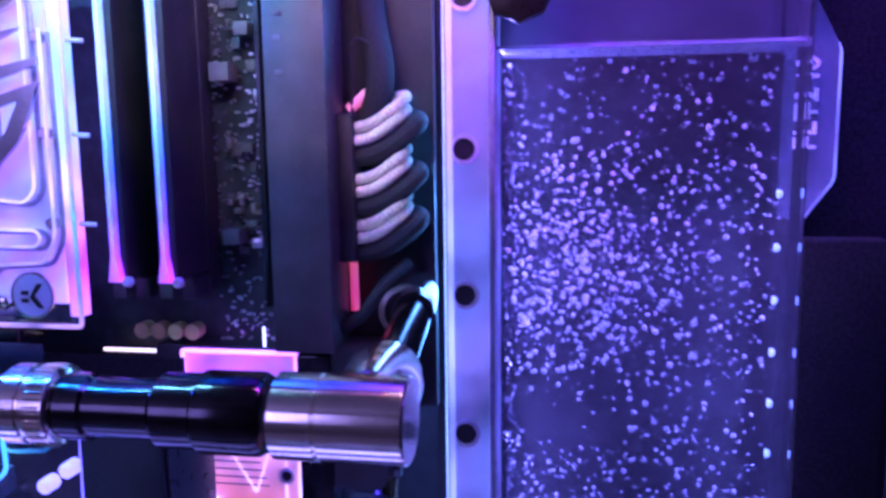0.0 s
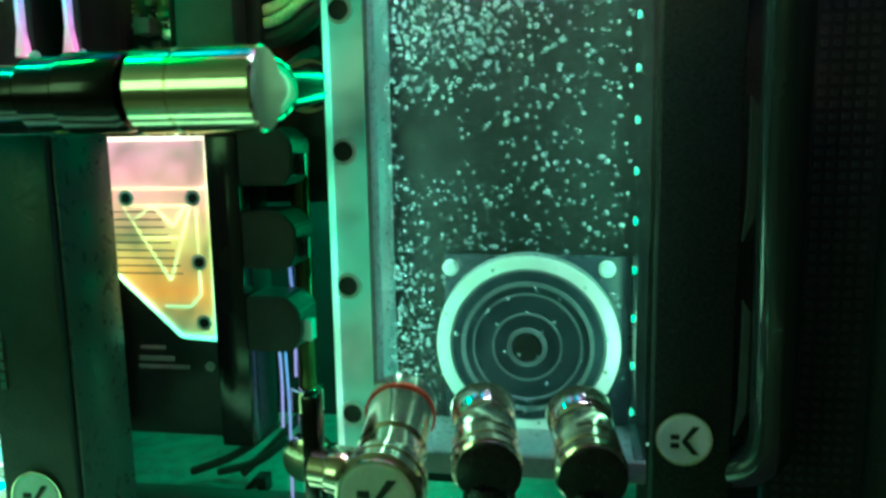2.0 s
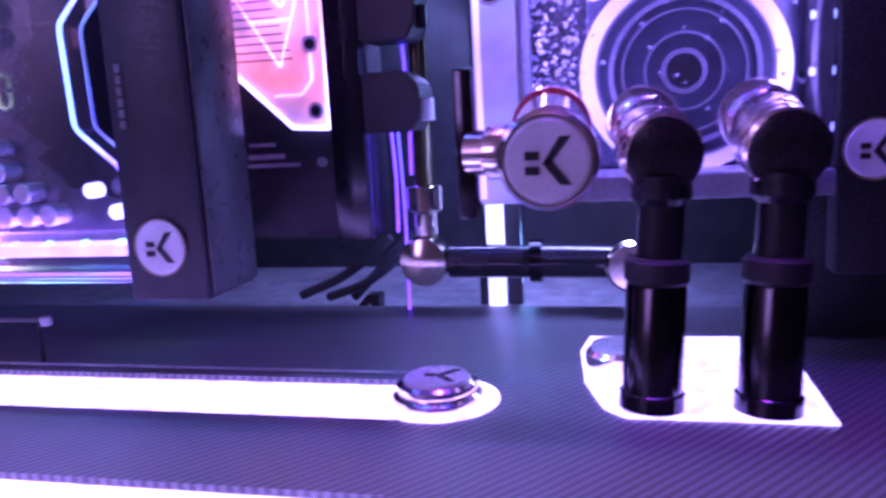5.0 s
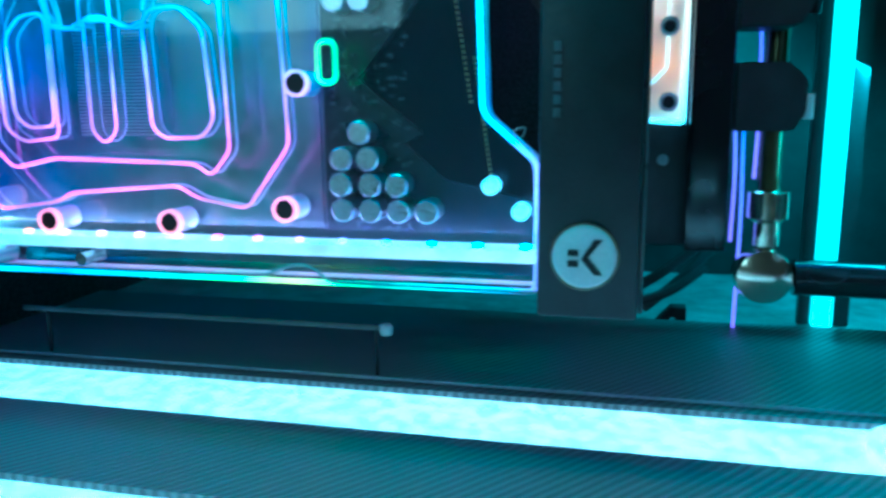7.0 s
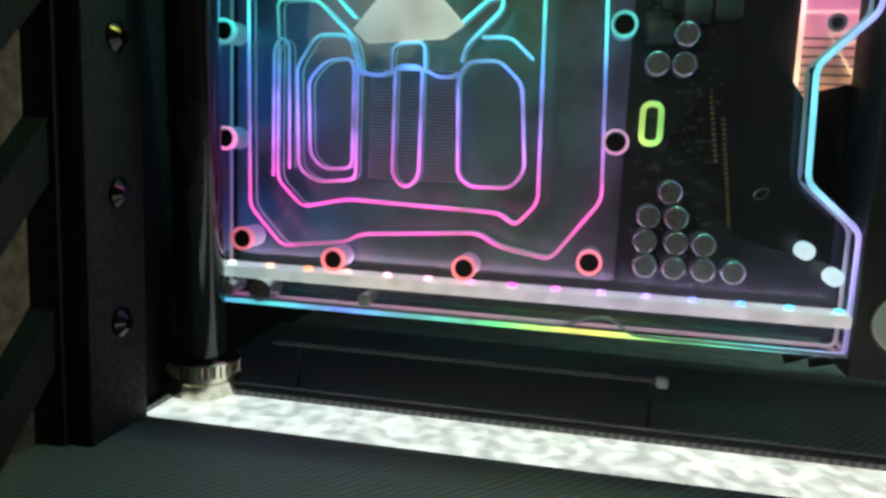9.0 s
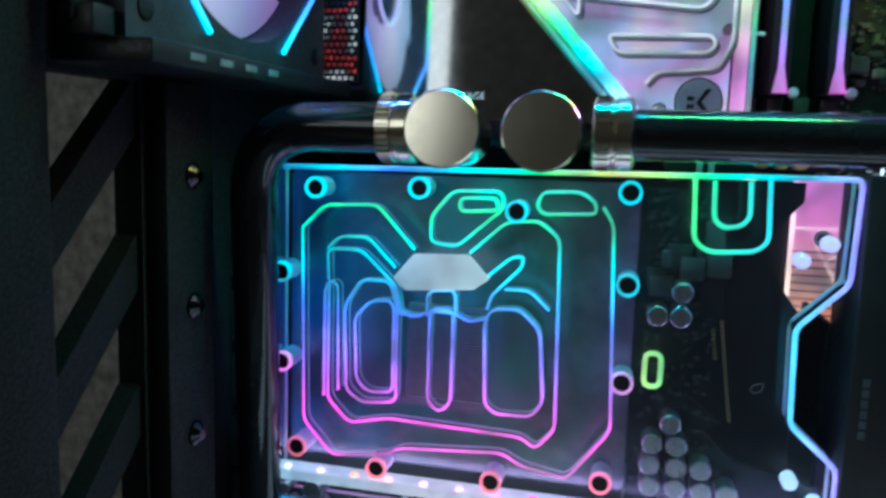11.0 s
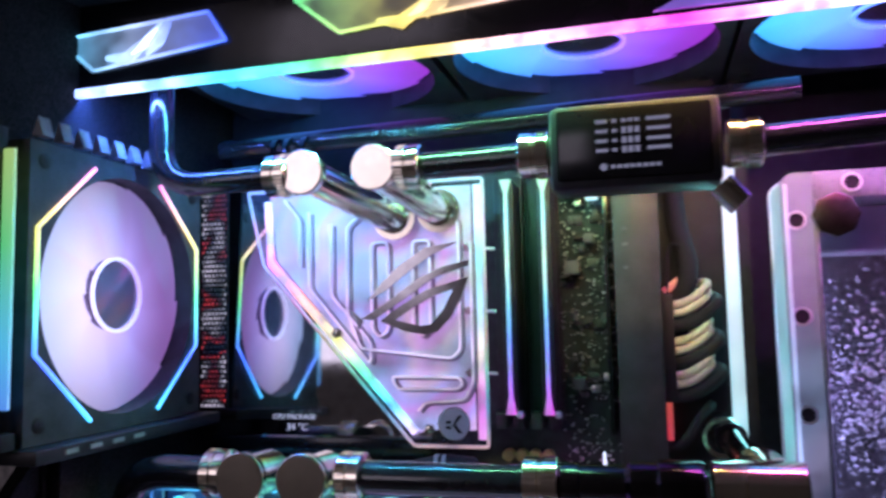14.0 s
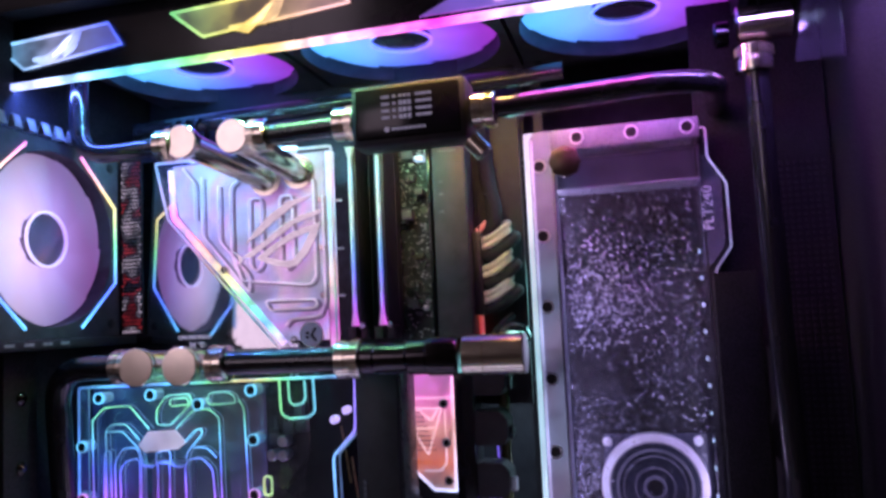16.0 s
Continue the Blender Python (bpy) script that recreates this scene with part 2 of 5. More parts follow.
def box(x0, x1, y0, y1, z0, z1, bevel=0.0, bm=None):
    bm = bm or bmesh.new()
    r = bmesh.ops.create_cube(bm, size=1)
    bmesh.ops.transform(bm, matrix=Matrix.LocRotScale(((x0 + x1) / 2, (y0 + y1) / 2, (z0 + z1) / 2), None, (x1 - x0, y1 - y0, z1 - z0)), verts=r["verts"])
    if bevel:
        es = {e for v in r["verts"] for e in v.link_edges}
        bmesh.ops.bevel(bm, geom=list(es), offset=bevel, segments=2, affect="EDGES", profile=0.5)
    return bm


def frame_of(axis):
    a = Vector(axis).normalized()
    s = a.orthogonal().normalized()
    return a, s, a.cross(s)


def lathe(profile, p0, axis, seg=28, bm=None):
    """Turns rows of (radius, way along the axis) about the axis through p0."""
    bm = bm or bmesh.new()
    a, s, t = frame_of(axis)
    rings = []
    for r, h in profile:
        c = Vector(p0) + a * h
        rings.append([bm.verts.new(c + (s * math.cos(2 * math.pi * i / seg) + t * math.sin(2 * math.pi * i / seg)) * max(r, 1e-5)) for i in range(seg)])
    for q, w in zip(rings, rings[1:]):
        for i in range(seg):
            bm.faces.new((q[i], q[(i + 1) % seg], w[(i + 1) % seg], w[i]))
    bm.faces.new(rings[0][::-1])
    bm.faces.new(rings[-1])
    return bm


def rod(p0, p1, r, seg=20, bm=None, chamfer=0.0):
    d = (Vector(p1) - Vector(p0))
    n = d.length
    c = chamfer
    prof = [(r - c, 0), (r, c), (r, n - c), (r - c, n)] if c else [(r, 0), (r, n)]
    return lathe(prof, p0, d, seg, bm)


def ring(p0, axis, r0, r1, depth, seg=32, bm=None):
    """A flat ring with a hole, from p0 along the axis."""
    bm = bm or bmesh.new()
    a, s, t = frame_of(axis)
    loops = []
    for r, h in ((r0, 0), (r1, 0), (r1, depth), (r0, depth)):
        loops.append([bm.verts.new(Vector(p0) + a * h + (s * math.cos(2 * math.pi * i / seg) + t * math.sin(2 * math.pi * i / seg)) * r) for i in range(seg)])
    for k in range(4):
        q, w = loops[k], loops[(k + 1) % 4]
        for i in range(seg):
            bm.faces.new((q[i], q[(i + 1) % seg], w[(i + 1) % seg], w[i]))
    return bm


def rounded(points, radius, n=7, closed=False):
    """A way through points with its corners rounded."""
    pts = [Vector(p) for p in points]
    out = []
    for i, p in enumerate(pts):
        if not closed and i in (0, len(pts) - 1):
            out.append(p)
            continue
        a, b = pts[i - 1], pts[(i + 1) % len(pts)]
        u, v = (a - p), (b - p)
        k = min(radius, u.length * 0.49, v.length * 0.49)
        s, e = p + u.normalized() * k, p + v.normalized() * k
        for j in range(n + 1):
            f = j / n
            out.append(s * (1 - f) ** 2 + p * 2 * f * (1 - f) + e * f * f)
    return out


def hose(points, r, seg=16, closed=False, bm=None):
    """A round bar along a way."""
    bm = bm or bmesh.new()
    pts = [Vector(p) for p in points]
    n = len(pts)
    up = None
    rings = []
    for i, p in enumerate(pts):
        a = pts[i - 1] if (i or closed) else p
        b = pts[(i + 1) % n] if (i < n - 1 or closed) else p
        d = (b - a).normalized()
        if up is None:
            up = d.orthogonal().normalized()
        up = (up - d * up.dot(d)).normalized()
        w = d.cross(up)
        rings.append([bm.verts.new(p + (up * math.cos(2 * math.pi * k / seg) + w * math.sin(2 * math.pi * k / seg)) * r) for k in range(seg)])
    for i in range(n if closed else n - 1):
        q, w = rings[i], rings[(i + 1) % n]
        for k in range(seg):
            bm.faces.new((q[k], q[(k + 1) % seg], w[(k + 1) % seg], w[k]))
    if not closed:
        bm.faces.new(rings[0][::-1])
        bm.faces.new(rings[-1])
    return bm


def prism(poly, y0, y1, bm=None, bevel=0.0):
    """A plate with an outline in x and z, from y0 to y1."""
    bm = bm or bmesh.new()
    a = [bm.verts.new((x, y0, z)) for x, z in poly]
    b = [bm.verts.new((x, y1, z)) for x, z in poly]
    fs = [bm.faces.new(a), bm.faces.new(b[::-1])]
    n = len(poly)
    for i in range(n):
        fs.append(bm.faces.new((a[i], b[i], b[(i + 1) % n], a[(i + 1) % n])))
    if bevel:
        bmesh.ops.bevel(bm, geom=list({e for f in fs for e in f.edges}), offset=bevel, segments=2, affect="EDGES")
    return bm


def line(poly, y, r=0.0006, closed=True, bm=None, round_by=0.003):
    pts = rounded([(x, y, z) for x, z in poly], round_by, 5, closed)
    return hose(pts, r, 6, closed, bm)


def letters(name, text, size, m, material, parent, thick=0.0002):
    c = bpy.data.curves.new(name, "FONT")
    c.body, c.size, c.extrude, c.align_x, c.align_y = text, size, thick, "CENTER", "CENTER"
    tmp = new(name, c)
    me = bpy.data.meshes.new_from_object(tmp.evaluated_get(bpy.context.evaluated_depsgraph_get()))
    bpy.data.objects.remove(tmp)
    bm = bmesh.new()
    bm.from_mesh(me)
    bm.transform(m)
    return part(name, bm, material, parent)


def badge(parent, x, y, z, r):
    """A round enamel badge with plain dark marks, facing the front."""
    d = part("badge", lathe([(r * 0.92, 0.0016), (r, 0.001), (r, 0)], (x, y, z), (0, -1, 0), 36), BADGE, parent, "round white enamel badge")
    part("badge_rim", ring((x, y - 0.0002, z), (0, -1, 0), r, r * 1.06, 0.0012, 36), CHROME, d)
    bm = bmesh.new()
    for k in (-0.22, 0.12):
        box(x - 0.5 * r, x - 0.18 * r, y - 0.0021, y - 0.0016, z + (k - 0.09) * r, z + (k + 0.1) * r, bm=bm)
    for sgn in (1, -1):
        prism([(x - 0.1 * r, z - 0.06 * r), (x + 0.3 * r, z + sgn * 0.55 * r), (x + 0.55 * r, z + sgn * 0.55 * r), (x + 0.12 * r, z), (x + 0.1 * r, z - sgn * 0.05 * r)], y - 0.0021, y - 0.0016, bm)
    part("badge_mark", bm, INK, d, "dark plain mark")
    return d
# ---- structure ----
solo("floor", box(-0.42, 0.19, 0.0, 0.46, -0.012, -0.004), GREY_STEEL, "grey painted steel floor of the computer case", "floor", kind="structure")
solo("wall_back", box(-0.42, 0.19, 0.43, 0.44, -0.01, 0.46), BLACK, "black steel back wall of the case", "wall", kind="structure")
solo("ceiling", box(-0.42, 0.19, 0.16, 0.46, 0.425, 0.437), BLACK, "black steel roof of the case", "ceiling", kind="structure")
solo("backdrop", box(-2.3, -2.2, -2.6, 1.5, -1.0, 1.8), PLASTER, "grey rough room wall behind the slots", "wall", kind="structure")
solo("wall_mainboard_tray", box(-0.36, -0.04, 0.322, 0.328, 0.14, 0.425), BLACK, "black steel tray that carries the mainboard", "wall", kind="structure")
for nm, b in (("room_wall_behind", (-2.2, 2.2, -2.6, -2.5, -1.0, 1.8)), ("room_wall_far", (-2.2, 2.2, 1.4, 1.5, -1.0, 1.8)), ("room_wall_side", (2.2, 2.3, -2.6, 1.5, -1.0, 1.8)), ("room_ceiling", (-2.2, 2.2, -2.6, 1.5, 1.8, 1.9)), ("room_floor", (-2.2, 2.2, -2.6, 1.5, -1.1, -1.0))):
    solo(nm, box(*b), PLASTER, "dim plastered room round the computer", "wall", kind="structure")
# the side wall with slanting slots behind the cards
bm = bmesh.new()
box(-0.376, -0.366, 0.268, 0.43, -0.003, 0.425, bm=bm)
box(-0.376, -0.366, 0.10, 0.268, 0.196, 0.425, bm=bm)
box(-0.376, -0.366, 0.157, 0.268, -0.003, 0.196, bm=bm)
for z in (-0.02, 0.035, 0.085, 0.135):
    a = [bm.verts.new((xx, yy, zz)) for xx in (-0.376, -0.368) for yy, zz in ((0.112, z), (0.112, z + 0.018), (0.157, z + 0.062), (0.157, z + 0.044))]
    for f in ((0, 1, 2, 3), (7, 6, 5, 4), (0, 4, 5, 1), (1, 5, 6, 2), (2, 6, 7, 3), (3, 7, 4, 0)):
        bm.faces.new([a[i] for i in f])
solo("wall_left", bm, MATTE, "black side wall with slanting ventilation slots", "wall", kind="structure")
solo("corner_pillar", box(-0.40, -0.363, 0.088, 0.114, -0.01, 0.437, 0.002), MATTE, "black upright corner pillar of the case", "pillar", kind="structure")
solo("wall_right", box(0.168, 0.178, 0.05, 0.46, -0.01, 0.437), MATTE, "black side wall of the case", "wall", kind="structure")
# ---- cover plate on the floor with its lit channels ----
cover = thing("floor_plate", (-0.13, 0.2, 0.0), "dark carbon-pattern cover plate with lit water channels", "cover plate")
for b in ((-0.375, 0.16, 0.2195, 0.318), (-0.375, 0.16, 0.1425, 0.1865), (-0.375, 0.16, 0.06, 0.1055), (-0.03, 0.16, 0.1865, 0.2195), (-0.375, -0.362, 0.1865, 0.2195), (-0.375, -0.302, 0.1055, 0.1425), (-0.03, 0.16, 0.1055, 0.1425)):
    part("cover_sheet", box(*b, -0.003, 0.0), CARBON, cover, smooth=False)
WHITE = (0.75, 0.85, 1)
STRIP = glow("lit_channel", steps(WHITE, (0.9, 0.9, 1), WHITE), "X", -0.2, 0.2, 0.6, 0.35, 170)
part("lit_channel", box(-0.362, -0.03, 0.1865, 0.2195, -0.0045, -0.002), STRIP, cover, "bright white-blue lit water channel")
part("lit_channel", box(-0.302, -0.03, 0.1055, 0.1425, -0.0045, -0.002), STRIP, cover, "bright white-blue lit water channel")
part("channel_end", lathe([(0.0185, 0), (0.0185, 0.0024), (0.018, 0.0028)], (-0.031, 0.203, -0.002), (0, 0, 1), 44), STRIP, cover, "round lit end of the channel")
WINDOW = [(0.011, 0.270), (0.0085, 0.252), (0.0115, 0.221), (0.018, 0.199), (0.024, 0.193), (0.078, 0.193), (0.0775, 0.247), (0.073, 0.265), (0.066, 0.271)]
bm = bmesh.new()
nw = len(WINDOW)
q = [bm.verts.new((x, y, zz)) for zz in (0.0, 0.0008) for x, y in WINDOW]
bm.faces.new(q[:nw]), bm.faces.new(q[:nw - 1:-1])
for i in range(nw):
    bm.faces.new((q[i], q[(i + 1) % nw], q[nw + (i + 1) % nw], q[nw + i]))
part("port_window", bm, STRIP, cover, "bright lit water port window")
bm = bmesh.new()
hose([(-0.362, 0.2245, 0.0008), (-0.035, 0.2245, 0.0008)], 0.0006, 6, bm=bm)
part("channel_seal", bm, RIM, cover)
plug = thing("plug_cap", (-0.031, 0.199, 0), "round nickel plug with a white top on the cover plate", "plug")
part("body", lathe([(0.0128, 0), (0.0134, 0.0006), (0.0134, 0.0022), (0.0118, 0.0032), (0.0122, 0.0038), (0.0122, 0.0058), (0.0108, 0.0068), (0.0100, 0.0068)], (-0.031, 0.201, 0.0008), (0, 0, 1), 40), POLISH, plug)
part("top", lathe([(0.0100, 0), (0.0098, 0.0006), (0.0092, 0.0008)], (-0.031, 0.201, 0.0076), (0, 0, 1), 36), BADGE, plug)
bm = bmesh.new()
box(-0.0345, -0.0315, 0.2000, 0.2020, 0.0083, 0.0088, bm=bm)
for sg in (1, -1):
    b2 = [bm.verts.new((-0.0312 + dx, 0.201 + sg * dy, zz)) for zz in (0.0083, 0.0088) for dx, dy in ((0, 0), (0.0045, 0.0050), (0.0065, 0.0050), (0.002, 0))]
    for f in ((3, 2, 1, 0), (4, 5, 6, 7), (0, 1, 5, 4), (1, 2, 6, 5), (2, 3, 7, 6), (3, 0, 4, 7)):
        bm.faces.new([b2[k] for k in f])
part("top_mark", bm, DARK, plug, "faint dark mark")
# ---- graphics card with clear water block ----
gpu = thing("graphics_card", (-0.24, 0.22, 0.035), "graphics card with clear acrylic water block lit along its edges", "graphics card")
GY = 0.214
OUT = [(-0.347, 0.035), (-0.139, 0.035), (-0.139, 0.073), (-0.155, 0.087), (-0.156, 0.121), (-0.1405, 0.137), (-0.1395, 0.172), (-0.347, 0.169)]
part("circuit_board", prism([(-0.2085, 0.037), (-0.1400, 0.037), (-0.1400, 0.0600), (-0.1697, 0.0667), (-0.1821, 0.0778), (-0.1762, 0.0809), (-0.1966, 0.0978), (-0.1780, 0.1200), (-0.1780, 0.166), (-0.2085, 0.166)], 0.2270, 0.2290), PCB, gpu, "dark circuit board with a stepped diagonal edge")
part("rear_board", prism([(-0.352, 0.036), (-0.2095, 0.036), (-0.2095, 0.165), (-0.352, 0.165)], 0.2345, 0.2365), PCB, gpu)
# The plate itself emits the blue and green light it would catch.
part("cold_plate", prism([(-0.346, 0.05), (-0.209, 0.05), (-0.209, 0.167), (-0.346, 0.167)], 0.2275, 0.234, bevel=0.001), glow_washed_metal("cold_plate_glow", steps((0.02, 0.12, 0.9), (0.03, 0.35, 0.9), (0.04, 0.5, 0.6), (0.08, 0.5, 0.3), (0.25, 0.2, 0.55)), -0.105, 0.03, 0.07, (0.26, 0.25, 0.25)), gpu, "nickel cold plate with blue and green light put in as glow")
part("acrylic_plate", prism(OUT, GY, 0.226), ACRYL_HAZE, gpu, "clear acrylic cover plate", shadow=False)
EDGE = glow("edge_lit_acrylic", steps(BLUE, CYAN, BLUE, CYAN, GREEN, YELLOW, GREEN, CYAN, VIOLET), "X", -0.115, 0.105, 0.7, 0.6, 45)
EDGE2 = glow("edge_lit_groove", steps(ORANGE, MAGENTA, MAGENTA, VIOLET, BLUE, CYAN, GREEN, CYAN), "Z", 0.0, 0.14, 0.8, 0.6, 60)
EDGE3 = glow("edge_lit_groove_floor", steps(MAGENTA, VIOLET, BLUE, CYAN, BLUE, GREEN), "Z", 0.0, 0.14, 0.11, 0.6, 60)
part("lit_edge_back", line(OUT, GY + 0.0115, 0.0007), EDGE3, gpu, "dim rear cut edge of the acrylic")
part("lit_edge", line(OUT, GY + 0.001, 0.0009), EDGE, gpu, "glowing cut edge of the acrylic")
CH = [
    [(-0.335, 0.146), (-0.326, 0.155), (-0.305, 0.156), (-0.290, 0.140)],
    [(-0.335, 0.146), (-0.334, 0.069), (-0.322, 0.056), (-0.299, 0.059), (-0.294, 0.062), (-0.254, 0.065), (-0.247, 0.061), (-0.230, 0.058), (-0.215, 0.078), (-0.218, 0.153), (-0.222, 0.159)],
    [(-0.324, 0.125), (-0.324, 0.079), (-0.315, 0.070), (-0.299, 0.0735), (-0.247, 0.072), (-0.242, 0.068), (-0.235, 0.076), (-0.2365, 0.147), (-0.244, 0.153), (-0.256, 0.152), (-0.269, 0.140)],
    [(-0.2994, 0.1273), (-0.3107, 0.1272), (-0.3174, 0.1167), (-0.3164, 0.0831), (-0.3098, 0.0788), (-0.2961, 0.0803), (-0.2963, 0.1173)],
    [(-0.3132, 0.1126), (-0.3071, 0.1191), (-0.2993, 0.1199), (-0.2976, 0.1172), (-0.2975, 0.0840), (-0.3076, 0.0833), (-0.3123, 0.0876)],
    [(-0.2615, 0.0834), (-0.2627, 0.1147), (-0.2600, 0.1197), (-0.2497, 0.1204), (-0.2421, 0.1133), (-0.2398, 0.0858), (-0.2440, 0.0803), (-0.2575, 0.0800)],
    [(-0.295, 0.116), (-0.289, 0.114), (-0.284, 0.117), (-0.274, 0.117), (-0.268, 0.114), (-0.262, 0.116)],
    [(-0.2835, 0.118), (-0.2835, 0.082), (-0.279, 0.078), (-0.2745, 0.082), (-0.2745, 0.118)],
    [(-0.284, 0.143), (-0.284, 0.153), (-0.276, 0.1625), (-0.258, 0.163), (-0.257, 0.157), (-0.274, 0.142)],
    [(-0.3246, 0.1383), (-0.3201, 0.1433), (-0.3083, 0.1436), (-0.2973, 0.1326)],
    [(-0.2647, 0.1294), (-0.2536, 0.1393), (-0.2493, 0.1398), (-0.2496, 0.1359), (-0.2607, 0.1244), (-0.2618, 0.1194)],
    [(-0.2435, 0.1635), (-0.2297, 0.1641), (-0.2246, 0.1604), (-0.2243, 0.1564), (-0.2431, 0.1555), (-0.2453, 0.1584)],
    [(-0.2735, 0.1600), (-0.2600, 0.1605), (-0.2590, 0.1560), (-0.2735, 0.1550)],
    [(-0.3256, 0.0800), (-0.3256, 0.1228), (-0.3233, 0.1263), (-0.3203, 0.1243), (-0.3197, 0.0827)],
    [(-0.2556, 0.1273), (-0.2463, 0.1276), (-0.2390, 0.1208)],
    [(-0.3240, 0.1262), (-0.3246, 0.1383), (-0.3109, 0.1385), (-0.2972, 0.1259), (-0.2951, 0.1150)],
    [(-0.2847, 0.1150), (-0.2847, 0.1236), (-0.2817, 0.1251), (-0.2753, 0.1256), (-0.2739, 0.1240), (-0.2736, 0.1159)],
    [(-0.2869, 0.1148), (-0.2951, 0.1150), (-0.2970, 0.1173)],
]
CLOSED = [0, 0, 0, 1, 1, 1, 0, 1, 1, 0, 0, 1, 1, 0, 0, 0, 0, 0]
for pts, c in zip(CH, CLOSED):
    part("groove", line(pts, GY - 0.0002, 0.00055, bool(c)), EDGE2, gpu, "glowing milled groove")
    part("groove_floor", line(pts, GY + 0.0050, 0.0004, bool(c)), EDGE3, gpu, "dim floor line of the groove")
part("nickel_window", prism([(-0.290, 0.1385), (-0.269, 0.1395), (-0.261, 0.131), (-0.267, 0.1265), (-0.293, 0.1245), (-0.298, 0.129)], GY - 0.0016, GY - 0.0006, bevel=0.0003), glow("lit_window", steps(ICE, (0.8, 0.9, 1), (0.7, 0.9, 0.9)), "X", -0.06, -0.02, 0.3, 0.3, 60), gpu, "pale frosted six-sided window")
FROST = clear("frosted_pocket", (0.9, 0.93, 0.97), 0.15, 0.2, 0.10, (0.75, 0.85, 0.95))
for pts in ([(-0.319, 0.116), (-0.319, 0.086), (-0.312, 0.079), (-0.296, 0.079), (-0.296, 0.122), (-0.306, 0.128), (-0.314, 0.126)], [(-0.2615, 0.0834), (-0.2627, 0.1147), (-0.2600, 0.1197), (-0.2497, 0.1204), (-0.2421, 0.1133), (-0.2398, 0.0858), (-0.2440, 0.0803), (-0.2575, 0.0800)], [(-0.284, 0.143), (-0.284, 0.153), (-0.276, 0.1625), (-0.258, 0.163), (-0.257, 0.157), (-0.274, 0.142)]):
    part("pocket", prism(pts, GY + 0.0060, GY + 0.0068), FROST, gpu, "frosted floor of a milled pocket", shadow=False)
bm = bmesh.new()
for i in range(34):
    z = 0.0805 + i * 0.0011
    box(-0.2945, -0.2625, 0.2225, 0.2274, z, z + 0.0005, bm=bm)
part("fins", bm, surface("pale_nickel_fins", (0.62, 0.62, 0.63), 0.45, 0.35, vary=0.1, scale=300), gpu, "fine nickel cooling fins")
GPX = glow("lit_screw_collar", steps(ORANGE, MAGENTA, CYAN, CYAN), "Z", 0.0, 0.14, 0.7, 0.5, 80)
for x, z in ((-0.330, 0.1615), (-0.289, 0.163), (-0.2525, 0.156), (-0.213, 0.1645), (-0.212, 0.132), (-0.212, 0.0965), (-0.350 + 0.006, 0.128), (-0.3435, 0.092), (-0.337, 0.0575), (-0.3035, 0.0525), (-0.258, 0.053), (-0.2175, 0.058)):
    s = part("screw", lathe([(0.0026, 0), (0.003, -0.0003), (0.003, 0.004)], (x, GY - 0.0001, z), (0, 1, 0), 16), INK, gpu, "black socket screw")
    part("collar", ring((x, GY - 0.0008, z), (0, 1, 0), 0.0032, 0.0041, 0.0022, 22), GPX, s, "glowing screw collar")
    part("sleeve", ring((x, GY + 0.0016, z), (0, 1, 0), 0.0034, 0.0039, 0.0095, 22), EDGE3, s, "dim acrylic screw sleeve")
part("light_bar", box(-0.347, -0.139, GY - 0.0025, GY + 0.008, 0.0440, 0.0480, 0.0006), glow("lit_white_bar", steps(ICE, (0.95, 0.8, 0.9), LILAC, (0.85, 0.75, 1)), "X", -0.11, 0.1, 0.36, 0.2, 160), gpu, "white light bar along the bottom edge")
LED = glow("led_dot", steps(ICE, ORANGE, PINK, MAGENTA, VIOLET, BLUE, CYAN), "X", -0.11, 0.1, 1.6)
for i in range(15):
    part("led_dot", lathe([(0.0009, 0), (0.0016, 0.0004), (0.0016, 0.0009)], (-0.341 + i * 0.0142, GY + 0.0005, 0.0494), (0, 0, -1), 10), LED, gpu, "small bright lamp on the light bar")
part("lower_acrylic", line([(-0.347, 0.037), (-0.225, 0.037), (-0.215, 0.041), (-0.209, 0.041), (-0.203, 0.036), (-0.139, 0.0355)], GY - 0.002, 0.0006, False), RIM, gpu)
for x in (-0.342, -0.292, -0.330):
    part("standoff", rod((x, GY - 0.001, 0.0395), (x, GY + 0.01, 0.0395), 0.0022 if x != -0.33 else 0.004), CAN, gpu)
for pts in ([(-0.192, 0.172), (-0.191, 0.149), (-0.186, 0.1455), (-0.171, 0.1465), (-0.167, 0.150), (-0.168, 0.172)], [(-0.1855, 0.170), (-0.185, 0.157), (-0.182, 0.154), (-0.176, 0.155), (-0.1735, 0.158), (-0.174, 0.170)]):
    part("inlet_groove", line(pts, GY - 0.0004, 0.0008, False), EDGE, gpu, "glowing milled inlet")
part("oval_collar", line([(-0.2045, 0.1085), (-0.199, 0.1085), (-0.199, 0.0965), (-0.2045, 0.0965)], GY - 0.0004, 0.0009), EDGE, gpu, "glowing oval collar")
for x, z in ((-0.193, 0.130), (-0.201, 0.121), (-0.193, 0.121), (-0.194, 0.0815), (-0.200, 0.0735), (-0.1915, 0.0735), (-0.2005, 0.0655), (-0.191, 0.0655), (-0.1825, 0.0655), (-0.200, 0.0575), (-0.191, 0.0575), (-0.182, 0.0575), (-0.173, 0.0575)):
    part("capacitor", lathe([(0.0036, 0.0085), (0.0037, 0.0), (0.0037, -0.0002), (0.0033, -0.0006)], (x, 0.2185, z), (0, 1, 0), 20), CAN, gpu, "round aluminium capacitor")
